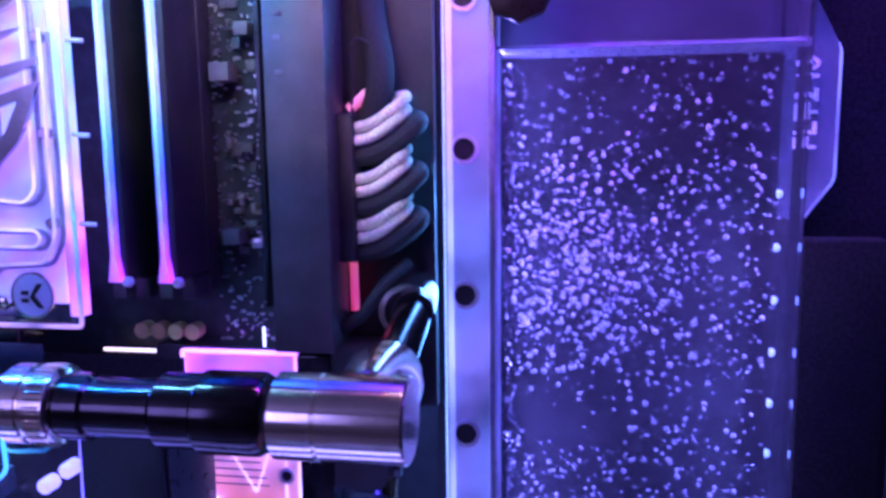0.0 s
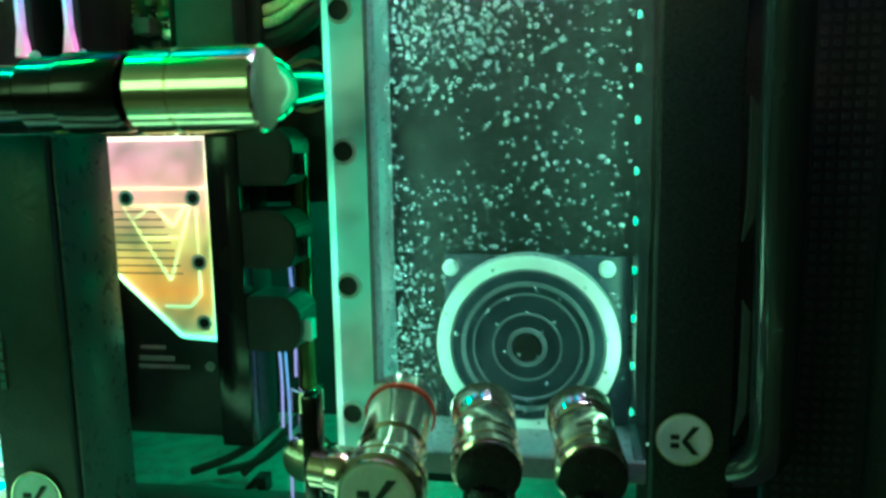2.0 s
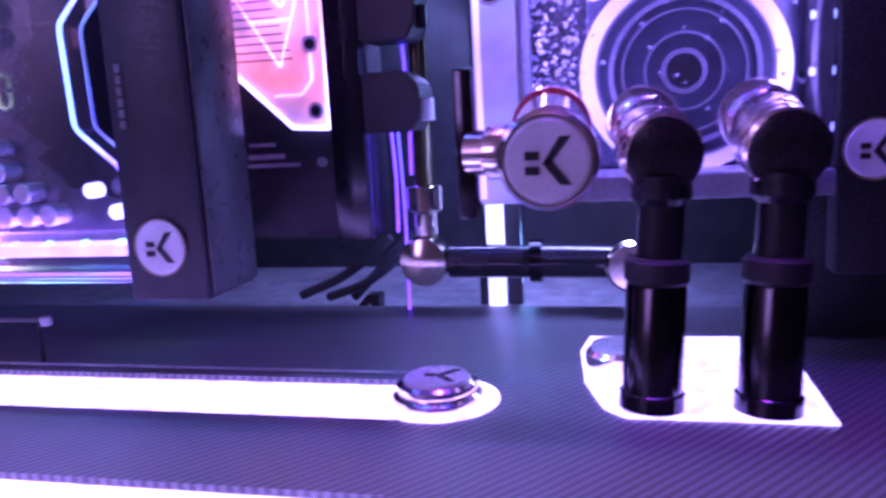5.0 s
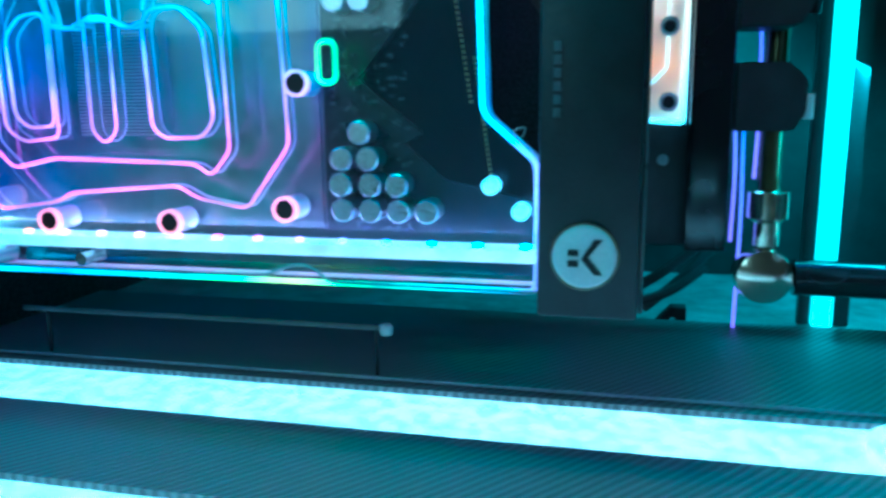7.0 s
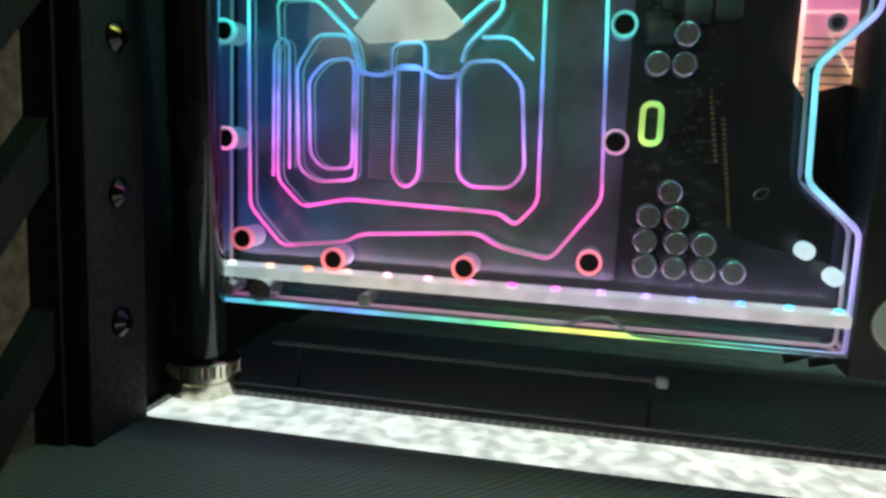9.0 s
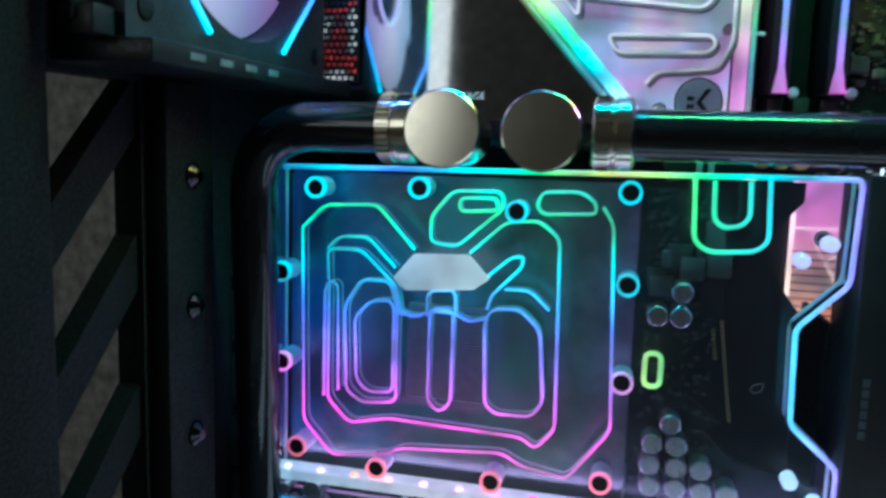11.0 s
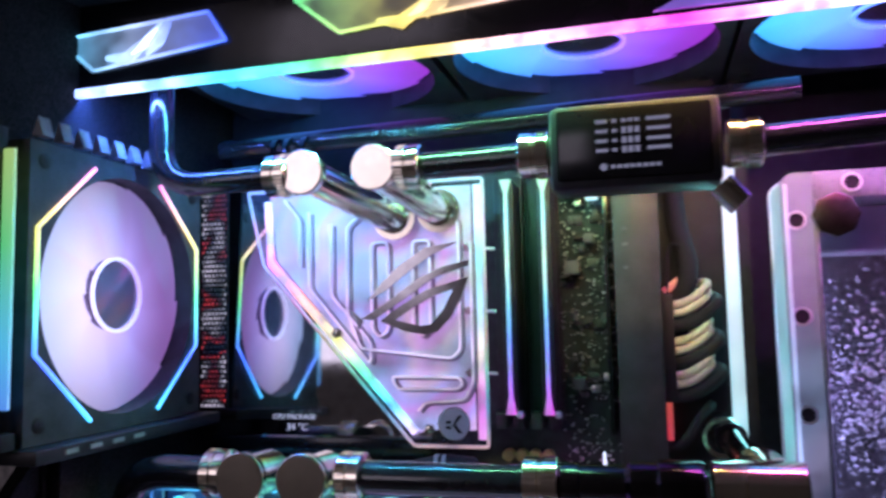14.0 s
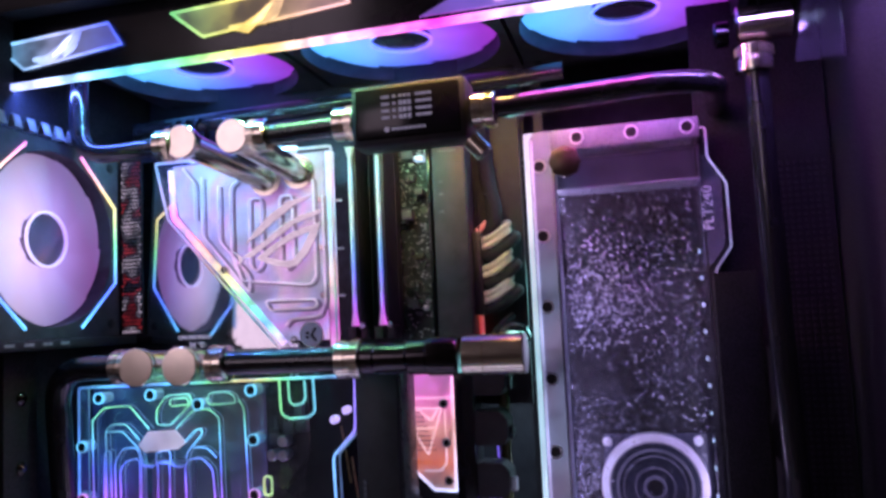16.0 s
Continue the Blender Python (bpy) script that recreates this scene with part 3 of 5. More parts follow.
for x, z, w, h in ((-0.181, 0.140, 0.008, 0.009), (-0.190, 0.138, 0.008, 0.008), (-0.2005, 0.131, 0.008, 0.007), (-0.199, 0.141, 0.003, 0.006), (-0.1830, 0.150, 0.006, 0.01)):
    part("chip", box(x - w / 2, x + w / 2, 0.2220, 0.2272, z - h / 2, z + h / 2, 0.0004), CHIP, gpu)
rnd = random.Random(4)
bm = bmesh.new()
for i in range(260):
    x, z = rnd.uniform(-0.207, -0.181), rnd.uniform(0.05, 0.165)
    w, h = rnd.choice(((0.0006, 0.0012), (0.0012, 0.0006), (0.0018, 0.001)))
    box(x, x + w, 0.2259, 0.2271, z, z + h, bm=bm)
tagged(part("circuitry", bm, CHIP, gpu, "tiny soldered components", smooth=False), kind="stuff")
for x, z in ((-0.147, 0.150), (-0.1555, 0.144), (-0.153, 0.066), (-0.144, 0.0585)):
    part("lamp_pin", lathe([(0.0027, 0.006), (0.0027, 0.0008), (0.0016, 0)], (x, GY + 0.001, z), (0, 1, 0), 18), glow("lit_pin", steps(ICE, LILAC), "Z", 0, 0.14, 0.6), gpu, "glowing round pin")
part("slot_board", prism([(-0.2085, 0.037), (-0.1405, 0.037), (-0.1405, 0.1130), (-0.1418, 0.1143), (-0.1560, 0.1343), (-0.1582, 0.1414), (-0.1420, 0.1600), (-0.1420, 0.168), (-0.2085, 0.168)], 0.2880, 0.2900), MATTE, gpu, "black rear board with a cut corner")
part("web", box(-0.1396, -0.1378, 0.2455, 0.2875, 0.035, 0.118), MATTE, gpu, "black upright web behind the end block")
for x0, z0, x1, z1, n in ((-0.1793, 0.1293, -0.1730, 0.0883, 20), (-0.1718, 0.1065, -0.1654, 0.0609, 24)):
    bm = bmesh.new()
    for i in range(n):
        x, z = x0 + (x1 - x0) * i / n, z0 + (z1 - z0) * i / n
        box(x, x + 0.0013, 0.2865, 0.2881, z - 0.0006, z + 0.0006, bm=bm)
    part("slot_contacts", bm, GOLD, gpu, "row of gold contacts", smooth=False)
part("board_mark", line([(-0.1545 + dx, 0.0782 + dz) for dx, dz in ((-0.0030, -0.0006), (-0.0010, 0.0018), (0.0028, 0.0026), (0.0018, -0.0010), (-0.0010, -0.0022))], 0.2874, 0.0003, True, round_by=0.001), CAN, gpu, "small pale printed mark")
for x, z, w, h in ((-0.1945, 0.1415, 0.0085, 0.0095), (-0.1850, 0.1415, 0.0080, 0.0090), (-0.2015, 0.1335, 0.0080, 0.0075)):
    part("chip", box(x - w / 2, x + w / 2, 0.2235, 0.2271, z - h / 2, z + h / 2, 0.0004), DARK, gpu)
# black end block of the card
tower = thing("end_block", (-0.125, 0.226, 0.03), "black upright terminal block with a round badge", "terminal block")
part("body", box(-0.1385, -0.110, 0.2115, 0.245, 0.0285, 0.173, 0.0012), BLACK, tower)
# Satin side face, coloured lighter than the black body for light falling there.
part("side_panel", box(-0.1098, -0.1085, 0.214, 0.245, 0.03, 0.172, 0.0004), surface("satin_side_lit_tone", (0.06, 0.06, 0.065), 0.32, vary=0.1, scale=30), tower)
badge(tower, -0.125, 0.2115, 0.047, 0.0092)
bm = bmesh.new()
for i in range(6):
    box(-0.1345, -0.1325, 0.2108, 0.2114, 0.086 + i * 0.0036, 0.0886 + i * 0.0036, bm=bm)
part("print", bm, CHIP, tower, "faint grey upright print", smooth=False)
# ---- reservoir ----
res = thing("reservoir", (0.035, 0.245, 0.055), "clear upright acrylic water reservoir full of bubbles", "reservoir")
RO = [(-0.0205, 0.056), (0.0835, 0.056), (0.0835, 0.236), (0.0835, 0.305), (0.0835, 0.3215), (-0.0165, 0.3215), (-0.0205, 0.3175)]
RB = [(-0.0205, 0.056), (0.0895, 0.056), (0.0905, 0.229), (0.1005, 0.243), (0.1005, 0.284), (0.090, 0.302), (0.090, 0.3215), (-0.0165, 0.3215), (-0.0205, 0.3175)]
part("back_body", prism(RB, 0.262, 0.272, bevel=0.0008), FLUID, res, "dark back half of the reservoir")
part("ear_plate", prism([(0.0835, 0.231), (0.0865, 0.231), (0.0955, 0.244), (0.0955, 0.284), (0.0865, 0.301), (0.0835, 0.301)], 0.2450, 0.2615, bevel=0.0008), clear("lit_ear_acrylic", (0.92, 0.94, 1.0), 0.15, 0.1, 0.12, (0.6, 0.68, 0.9)), res, "clear acrylic side ear", shadow=False)
RES_EDGE = glow("lit_reservoir_edge", steps(LILAC, ICE, (0.5, 0.6, 1), ICE, LILAC), "Z", 0.0, 0.27, 0.3, 0.7, 35)
part("lit_edge", line(RB, 0.2615, 0.0007, True, round_by=0.002), RES_EDGE, res, "faintly glowing acrylic edge")
part("front_pane", box(-0.006, 0.0825, 0.228, 0.2305, 0.06, 0.304), GLASS, res, "clear front pane", shadow=False)
# flange with screws: uprights left and right, bars top and bottom
fl = part("flange", prism([(-0.0205, 0.056), (-0.0065, 0.056), (-0.0065, 0.3215), (-0.0165, 0.3215), (-0.0205, 0.3175)], 0.2275, 0.2625, bevel=0.0008), glow_cloud("lit_flange", steps(ICE, (0.8, 0.8, 1), ICE), 18, 0.085, (0.3, 0.31, 0.37)), res, "milky lit acrylic flange")
part("top_bar", box(-0.0065, 0.0835, 0.2275, 0.2625, 0.3085, 0.3215, 0.0008), RIM, res, "milky acrylic top flange")
part("bottom_bar", box(-0.0065, 0.0835, 0.2275, 0.2625, 0.056, 0.0635, 0.0008), RIM, res, "milky acrylic bottom flange")
part("right_bar", box(0.0795, 0.0835, 0.229, 0.2625, 0.0635, 0.3085, 0.0008), ACRYL_HAZE, res, "clear acrylic right flange", shadow=False)
part("inner_lip", box(-0.0068, -0.0052, 0.2262, 0.236, 0.062, 0.308, 0.0004), RIM, res)
part("light_line", box(-0.0196, -0.0180, 0.2258, 0.2276, 0.058, 0.316), glow("lit_flange_line", steps(LILAC, ICE, ICE, LILAC), "Z", 0, 0.26, 0.38, 0.5, 40), res, "bright lit edge line")
for i in range(6):
    s = part("screw", lathe([(0.0024, 0.0002), (0.0033, 0), (0.0033, 0.002)], (-0.0145, 0.2268, 0.299 - 0.0445 * i), (0, 1, 0), 20), INK, res, "black socket screw")
    part("screw_ring", ring((-0.0145, 0.2266, 0.299 - 0.0445 * i), (0, 1, 0), 0.0033, 0.0045, 0.001, 24), PALE, s)
for x in (0.010, 0.0435, 0.0765):
    s = part("screw", lathe([(0.0024, 0.0002), (0.0033, 0), (0.0033, 0.002)], (x, 0.2268, 0.3155), (0, 1, 0), 20), INK, res, "black socket screw")
    part("screw_ring", ring((x, 0.2266, 0.3155), (0, 1, 0), 0.0033, 0.0045, 0.001, 24), PALE, s)
part("filler_plug", lathe([(0.0098, 0), (0.0102, 0.0006), (0.0102, 0.005), (0.0085, 0.0058)], (0.002, 0.228, 0.3005), (0, -1, 0), 8), surface("dark_bronze_plug", (0.12, 0.1, 0.07), 0.35, 1.0, vary=0.3), res, "dark filler plug")
part("water_line", box(-0.006, 0.0825, 0.2315, 0.262, 0.2838, 0.2848), RIM, res, "water surface")
part("air_gap", box(-0.006, 0.082, 0.2600, 0.2618, 0.285, 0.308), surface("pale_empty_top", (0.2, 0.2, 0.28), 0.5, vary=0.3, scale=40), res, "pale empty top of the tank")
letters("model_print", "FLT240", 0.0092, pose(0.0868, 0.2445, 0.2668, 90, -90, 0), glow("lit_engraving", steps(ICE, LILAC), "Z", 0.1, 0.27, 0.14), res, 0.0006)
# pump window
px, pz = 0.0435, 0.0945
part("pump_plate", box(0.013, 0.0795, 0.2585, 0.2615, 0.0640, 0.1265, 0.0008), surface("dark_pump_plate", (0.05, 0.055, 0.09), 0.3, vary=0.4), res)
PUMP = glow("lit_pump_ring", steps((0.6, 0.75, 1), (0.75, 0.8, 1), LILAC), "X", -0.03, 0.03, 0.26, 0.3, 60)
part("pump_ring", lathe([(0.0272, 0.0), (0.0325, 0.0015), (0.0335, 0.005)], (px, 0.2535, pz), (0, 1, 0), 56), RIM, res)
part("pump_glow_ring", ring((px, 0.2528, pz), (0, 1, 0), 0.0282, 0.0328, 0.0012, 56), PUMP, res, "glowing pump ring")
part("pump_cup", lathe([(0.0270, 0.0), (0.0272, 0.002)], (px, 0.2522, pz), (0, 1, 0), 56), surface("dark_pump_cup", (0.06, 0.07, 0.10), 0.2, vary=0.3), res)
for r0, r1, yy in ((0.0222, 0.0238, 0.2515), (0.0190, 0.0196, 0.2514), (0.0118, 0.0125, 0.2513), (0.0056, 0.0072, 0.2510)):
    part("pump_step", ring((px, yy, pz), (0, 1, 0), r0, r1, 0.001, 48), RIM, res)
part("pump_eye", lathe([(0.0045, 0), (0.0048, 0.002)], (px, 0.2508, pz), (0, 1, 0), 28), INK, res)
for sx, sz in ((0.0155, 0.122), (0.0715, 0.122)):
    part("pump_screw", lathe([(0.002, 0), (0.003, 0.0008), (0.003, 0.003)], (sx, 0.2565, sz), (0, 1, 0), 16), PALE, res)
BEAD = glow("led_bead", steps(ICE, (0.3, 0.8, 0.7), ICE, (0.3, 0.7, 1), ICE), "Z", 0, 0.27, 0.65)
for i in range(11):
    part("led_bead", lathe([(0.0008, 0), (0.0013, 0.0006), (0.0013, 0.0014)], (0.0805, 0.243, 0.075 + i * 0.0165), (-1, 0, 0), 10), BEAD, res, "small lamp in the tank edge")
# bubbles: a dense cloud at half height, a haze elsewhere, a column up the lit side


def bubble_cloud(n, pick, r0, r1, seed):
    bm = bmesh.new()
    k = random.Random(seed)
    t = bmesh.new()
    bmesh.ops.create_icosphere(t, subdivisions=2, radius=1)
    vs = np.array([v.co for v in t.verts])
    fs = [[v.index for v in f.verts] for f in t.faces]
    t.free()
    V, F = [], []
    for _ in range(n):
        x, y, z = pick(k)
        r = 0.85 * k.uniform(r0, r1) * k.choice((0.55, 0.7, 0.85, 1, 1.2, 1.4))
        off = len(V)
        F += [[a + off for a in f] for f in fs]
        V += list(map(tuple, vs * r + (x, y, z)))
    me = bpy.data.meshes.new("bubbles")
    me.from_pydata(V, [], F)
    bm.from_mesh(me)
    bpy.data.meshes.remove(me)
    return bm


def in_tank(k):
    while True:
        x, z = k.uniform(-0.003, 0.078), k.uniform(0.066, 0.283)
        if z < 0.13 and x > 0.012 and k.random() < 0.8:
            continue
        if 0.155 < z < 0.185 and x < 0.035 and k.random() < 0.75:
            continue
        return x, k.uniform(0.2325, 0.258), z


def in_cloud(k):
    while True:
        x, z = k.gauss(0.022, 0.016), k.gauss(0.215, 0.019)
        if -0.003 < x < 0.07 and 0.178 < z < 0.275:
            return x, k.uniform(0.2325, 0.25), z


def in_column(k):
    x = -0.004 + abs(k.gauss(0, 0.0035))
    return x, k.uniform(0.2325, 0.245), k.uniform(0.066, 0.283)


def in_low(k):
    return -0.003 + abs(k.gauss(0.004, 0.007)), k.uniform(0.2325, 0.25), k.uniform(0.064, 0.125)


BUB = clear("air_bubble", (0.9, 0.93, 1.0), 0.35, 0.22, 0.27, (0.85, 0.88, 1))
for n, f, r0, r1, sd in ((1450, in_tank, 0.0004, 0.0008, 1), (620, in_cloud, 0.0005, 0.0009, 2), (520, in_column, 0.0002, 0.0004, 3), (240, in_low, 0.0004, 0.0007, 4)):
    tagged(part("bubbles", bubble_cloud(n, f, r0, r1, sd), BUB, res, "small pale air bubbles", shadow=False), kind="stuff")


# ---- fittings and pipes ----
def collar_profile(r, n):
    return [(r * 0.9, 0), (r, 0.0008), (r, n * 0.42), (r * 0.93, n * 0.45), (r * 0.93, n * 0.52), (r, n * 0.55), (r, n - 0.0008), (r * 0.9, n)]


def knurled(p0, axis, r, n, parent, mat=None, name="collar"):
    part(name, lathe(collar_profile(r, n), p0, axis, 40), mat or CHROME, parent)
    a, s, t = frame_of(axis)
    bm = bmesh.new()
    for i in range(36):
        w = 2 * math.pi * i / 36
        d = s * math.cos(w) + t * math.sin(w)
        rod(Vector(p0) + a * (n * 0.6) + d * r, Vector(p0) + a * (n * 0.9) + d * r, 0.00035, 4, bm)
    part("knurling", bm, mat or CHROME, parent, smooth=False)


PY, PZ = 0.187, 0.184
run = thing("cooling_pipe", (-0.17, PY, PZ), "black glossy cooling pipe with nickel compression fittings", "pipe", "cooling pipes")
part("pipe", hose([(-0.216, PY, PZ), (-0.125, PY, PZ)], 0.0079, 24), TUBE, run)
knurled((-0.213, PY, PZ), (-1, 0, 0), 0.0115, 0.0125, run)
part("elbow", lathe([(0.0118, 0), (0.0124, 0.0006), (0.0124, 0.0045), (0.0116, 0.006), (0.0105, 0.0065), (0.0105, 0.032)], (-0.2405, PY - 0.0135, PZ), (0, 1, -0.05), 44), CHROME, run, "polished round nickel elbow")
part("elbow_seal", ring((-0.2405, PY - 0.0075, PZ), (0, 1, 0), 0.0105, 0.0117, 0.001, 44), RUBBER, run)
knurled((-0.139, PY, PZ), (1, 0, 0), 0.0115, 0.016, run)
valve = thing("shutoff_coupling", (-0.07, PY, PZ), "black quick coupling with nickel rings on the pipe", "coupling")
part("body", lathe([(0.0085, 0), (0.0095, 0.001), (0.0095, 0.008), (0.0085, 0.009), (0.0085, 0.028), (0.0105, 0.030), (0.0105, 0.041), (0.0115, 0.042), (0.0115, 0.058), (0.0105, 0.06)], (-0.123, PY, PZ), (1, 0, 0), 44), BLACK_NICKEL, valve, "black lacquered coupling body")
part("sleeve", lathe([(0.0105, 0), (0.0118, 0.0008), (0.0118, 0.0125), (0.0112, 0.0128), (0.0112, 0.0132), (0.0118, 0.0136), (0.0118, 0.036), (0.0112, 0.0368)], (-0.0605, PY, PZ), (1, 0, 0), 48), CHROME, valve, "polished nickel sleeve")
part("elbow", lathe([(0.0118, 0), (0.0122, 0.001), (0.0122, 0.022), (0.0105, 0.0235), (0.0105, 0.032)], (-0.0365, PY + 0.004, PZ), (-0.05, 1, 0.05), 44), CHROME, valve, "ribbed nickel elbow")
part("neck", rod((-0.037, PY + 0.02, PZ), (-0.043, 0.29, PZ + 0.006), 0.0072, 24), BLACK_NICKEL, valve)
part("port_ring", ring((-0.047, 0.293, PZ + 0.006), (0.1, -1, 0), 0.0085, 0.0108, 0.004, 40), CHROME, valve, "knurled nickel port ring")
part("rear_pipe", rod((-0.043, 0.285, PZ + 0.006), (-0.047, 0.318, PZ + 0.008), 0.0088, 24), TUBE, valve)

left = thing("cooling_pipe", (-0.33, PY, 0.1), "black glossy bent cooling pipe falling to the floor plate", "pipe", "cooling pipes")
part("pipe", hose(rounded([(-0.268, PY, PZ), (-0.343, PY + 0.001, PZ), (-0.352, 0.214, 0.004)], 0.026, 10), 0.0083, 24), TUBE, left)
knurled((-0.2825, PY, PZ), (-1, 0, 0), 0.0115, 0.0125, left)
part("elbow", lathe([(0.0118, 0), (0.0124, 0.0006), (0.0124, 0.0045), (0.0116, 0.006), (0.0105, 0.0065), (0.0105, 0.032)], (-0.2715, PY - 0.0135, PZ), (0, 1, -0.05), 44), CHROME, left, "polished round nickel elbow")
knurled((-0.3515, 0.2135, 0.0005), (0, 0, 1), 0.0125, 0.0135, left)

UY, UZ = 0.197, 0.331
up = thing("cooling_pipe", (-0.17, UY, UZ), "black glossy upper cooling pipe with nickel fittings", "pipe", "cooling pipes")
part("pipe", hose([(-0.185, UY, UZ), (-0.13, UY - 0.004, UZ)], 0.0066, 22), TUBE, up)
knurled((-0.1855, UY, UZ), (-1, 0, 0), 0.0108, 0.013, up)
part("elbow", lathe([(0.0108, 0), (0.0115, 0.0006), (0.0115, 0.0045), (0.0098, 0.006), (0.0098, 0.012)], (-0.209, UY - 0.008, UZ), (0, 1, 0), 40), CHROME, up, "polished round nickel elbow")
part("extension", rod((-0.209, UY, UZ), (-0.196, 0.266, 0.318), 0.009, 32), CHROME, up, "nickel extension fitting")
part("base_ring", ring((-0.196, 0.262, 0.3185), (0, 1, 0), 0.009, 0.0125, 0.003, 32), CHROME, up)
knurled((-0.1375, UY - 0.004, UZ), (1, 0, 0), 0.0108, 0.0145, up)
up2 = thing("cooling_pipe", (-0.3, UY, UZ), "black glossy bent upper pipe rising to the roof radiator", "pipe", "cooling pipes")
part("pipe", hose(rounded([(-0.262, UY, UZ), (-0.331, UY, UZ - 0.001), (-0.331, UY, 0.405)], 0.024, 10), 0.0066, 22), TUBE, up2)
knurled((-0.2675, UY, UZ), (1, 0, 0), 0.0108, 0.013, up2)
part("elbow", lathe([(0.0108, 0), (0.0115, 0.0006), (0.0115, 0.0045), (0.0098, 0.006), (0.0098, 0.012)], (-0.2465, UY - 0.008, UZ), (0, 1, 0), 40), CHROME, up2, "polished round nickel elbow")
part("extension", rod((-0.2465, UY, UZ), (-0.2225, 0.266, 0.315), 0.009, 32), CHROME, up2, "nickel extension fitting")
part("base_ring", ring((-0.2225, 0.262, 0.3155), (0, 1, 0), 0.009, 0.0125, 0.003, 32), CHROME, up2)
up3 = thing("cooling_pipe", (0.03, 0.19, 0.33), "black glossy upper pipe running past the reservoir", "pipe", "cooling pipes")
part("pipe", hose(rounded([(-0.032, 0.186, 0.329), (0.062, 0.19, 0.334), (0.094, 0.205, 0.336), (0.1, 0.28, 0.336)], 0.02, 8), 0.0066, 22), TUBE, up3)
knurled((-0.0475, 0.186, 0.3285), (1, 0, 0), 0.0105, 0.0145, up3)
back = thing("cooling_pipe", (-0.2, 0.262, 0.37), "black cooling pipe under the roof radiator", "pipe", "cooling pipes")
part("pipe", hose([(-0.34, 0.275, 0.366), (0.0, 0.28, 0.3755)], 0.0066, 20), TUBE, back)
for x in (-0.300, -0.292, -0.281):
    part("ring", ring((x, 0.27, 0.36), (1, 0, 0), 0.007, 0.0095, 0.003, 28), BLACK_NICKEL, back)

# flow meter with a display
meter = thing("flow_meter", (-0.085, 0.19, 0.313), "black flow meter with a small lit display between two fittings", "flow meter")
part("body", box(-0.122, -0.0495, 0.1785, 0.203, 0.3115, 0.3495, 0.003), BLACK, meter)
part("face", box(-0.1185, -0.0535, 0.1768, 0.1790, 0.3155, 0.3465, 0.0015), BLACK_GLOSS, meter, "glossy black display face")
SCREEN = glow("display_white", [(0, (0.6, 0.68, 0.8)), (1, (0.6, 0.68, 0.8))], "X", -1, 1, 0.13)
rnd = random.Random(3)
for row, z in enumerate((0.3405, 0.3362, 0.3319, 0.3278)):
    for a, b in ((-0.1015, -0.0965), (-0.0945, -0.0925), (-0.0905, -0.0885), (-0.0878, -0.0858), (-0.085, -0.083), (-0.080, -0.0702)):
        hgt = 0.0013 if row and -0.092 < a < -0.082 else 0.0007
        part("reading", box(a, b, 0.1762, 0.1767, z - hgt, z + hgt), SCREEN, meter, smooth=False)
part("maker_dot", lathe([(0.0016, 0), (0.0016, 0.0005)], (-0.0985, 0.1762, 0.3205), (0, 1, 0), 14), SCREEN, meter)
for i in range(8):
    part("maker_bar", box(-0.0955 + i * 0.0027, -0.0934 + i * 0.0027, 0.1762, 0.1767, 0.3198, 0.3212), SCREEN, meter, smooth=False)
part("port_cap", rod((-0.05, 0.19, 0.312), (-0.042, 0.19, 0.303), 0.006, 20), CHROME, meter)
# ---- mainboard and processor block ----
board = thing("mainboard", (-0.2, 0.316, 0.16), "dark mainboard with components and heat shields", "mainboard")
part("circuit_board", box(-0.345, -0.077, 0.3105, 0.3125, 0.165, 0.345), PCB, board)
rnd = random.Random(8)
for i in range(46):
    x, z = rnd.uniform(-0.13, -0.104), rnd.uniform(0.2, 0.338)
    w, h, d = rnd.uniform(0.0015, 0.0055), rnd.uniform(0.0015, 0.006), rnd.uniform(0.001, 0.006)
    part("chip", box(x, x + w, 0.3105 - d, 0.3105, z, z + h, 0.0002), rnd.choice((CHIP, CHIP, DARK, CAN)), board)
for x, z, w in ((-0.1295, 0.282, 0.0085), (-0.127, 0.2145, 0.0075), (-0.118, 0.30, 0.006), (-0.1275, 0.328, 0.009)):
    part("chip", box(x, x + w, 0.300, 0.3105, z, z + w * 0.9, 0.0004), CHIP, board, "grey square coil")
bm = bmesh.new()
for i in range(420):
    x, z = rnd.uniform(-0.135, -0.10), rnd.uniform(0.168, 0.343)
    w, h = rnd.choice(((0.0006, 0.0013), (0.0013, 0.0006), (0.002, 0.001)))
    box(x, x + w, 0.3092, 0.3106, z, z + h, bm=bm)
tagged(part("circuitry", bm, CAN, board, "tiny soldered components", smooth=False), kind="stuff")
for i in range(4):
    part("capacitor", lathe([(0.0034, 0.006), (0.0035, 0), (0.0033, -0.0004)], (-0.166 + 0.0078 * i, 0.299, 0.1765), (0, 1, 0), 20), surface("amber_capacitor", (0.5, 0.45, 0.15), 0.4), board, "round amber capacitor")
for i in range(4):
    x = -0.1675 + 0.0103 * i
    sl = part("memory_slot", box(x - 0.0035, x + 0.0035, 0.300, 0.3105, 0.196, 0.342, 0.0004), BLACK, board, "black memory slot")
    part("latch", box(x - 0.003, x + 0.003, 0.287, 0.302, 0.1935, 0.2025, 0.0005), BLACK if i % 2 else DARK, sl)
part("heat_shield", box(-0.1005, -0.0755, 0.286, 0.3105, 0.1725, 0.345, 0.001), surface("grey_heat_shield", (0.05, 0.048, 0.052), 0.45, vary=0.3, bump=0.1), board, "long grey heat shield")
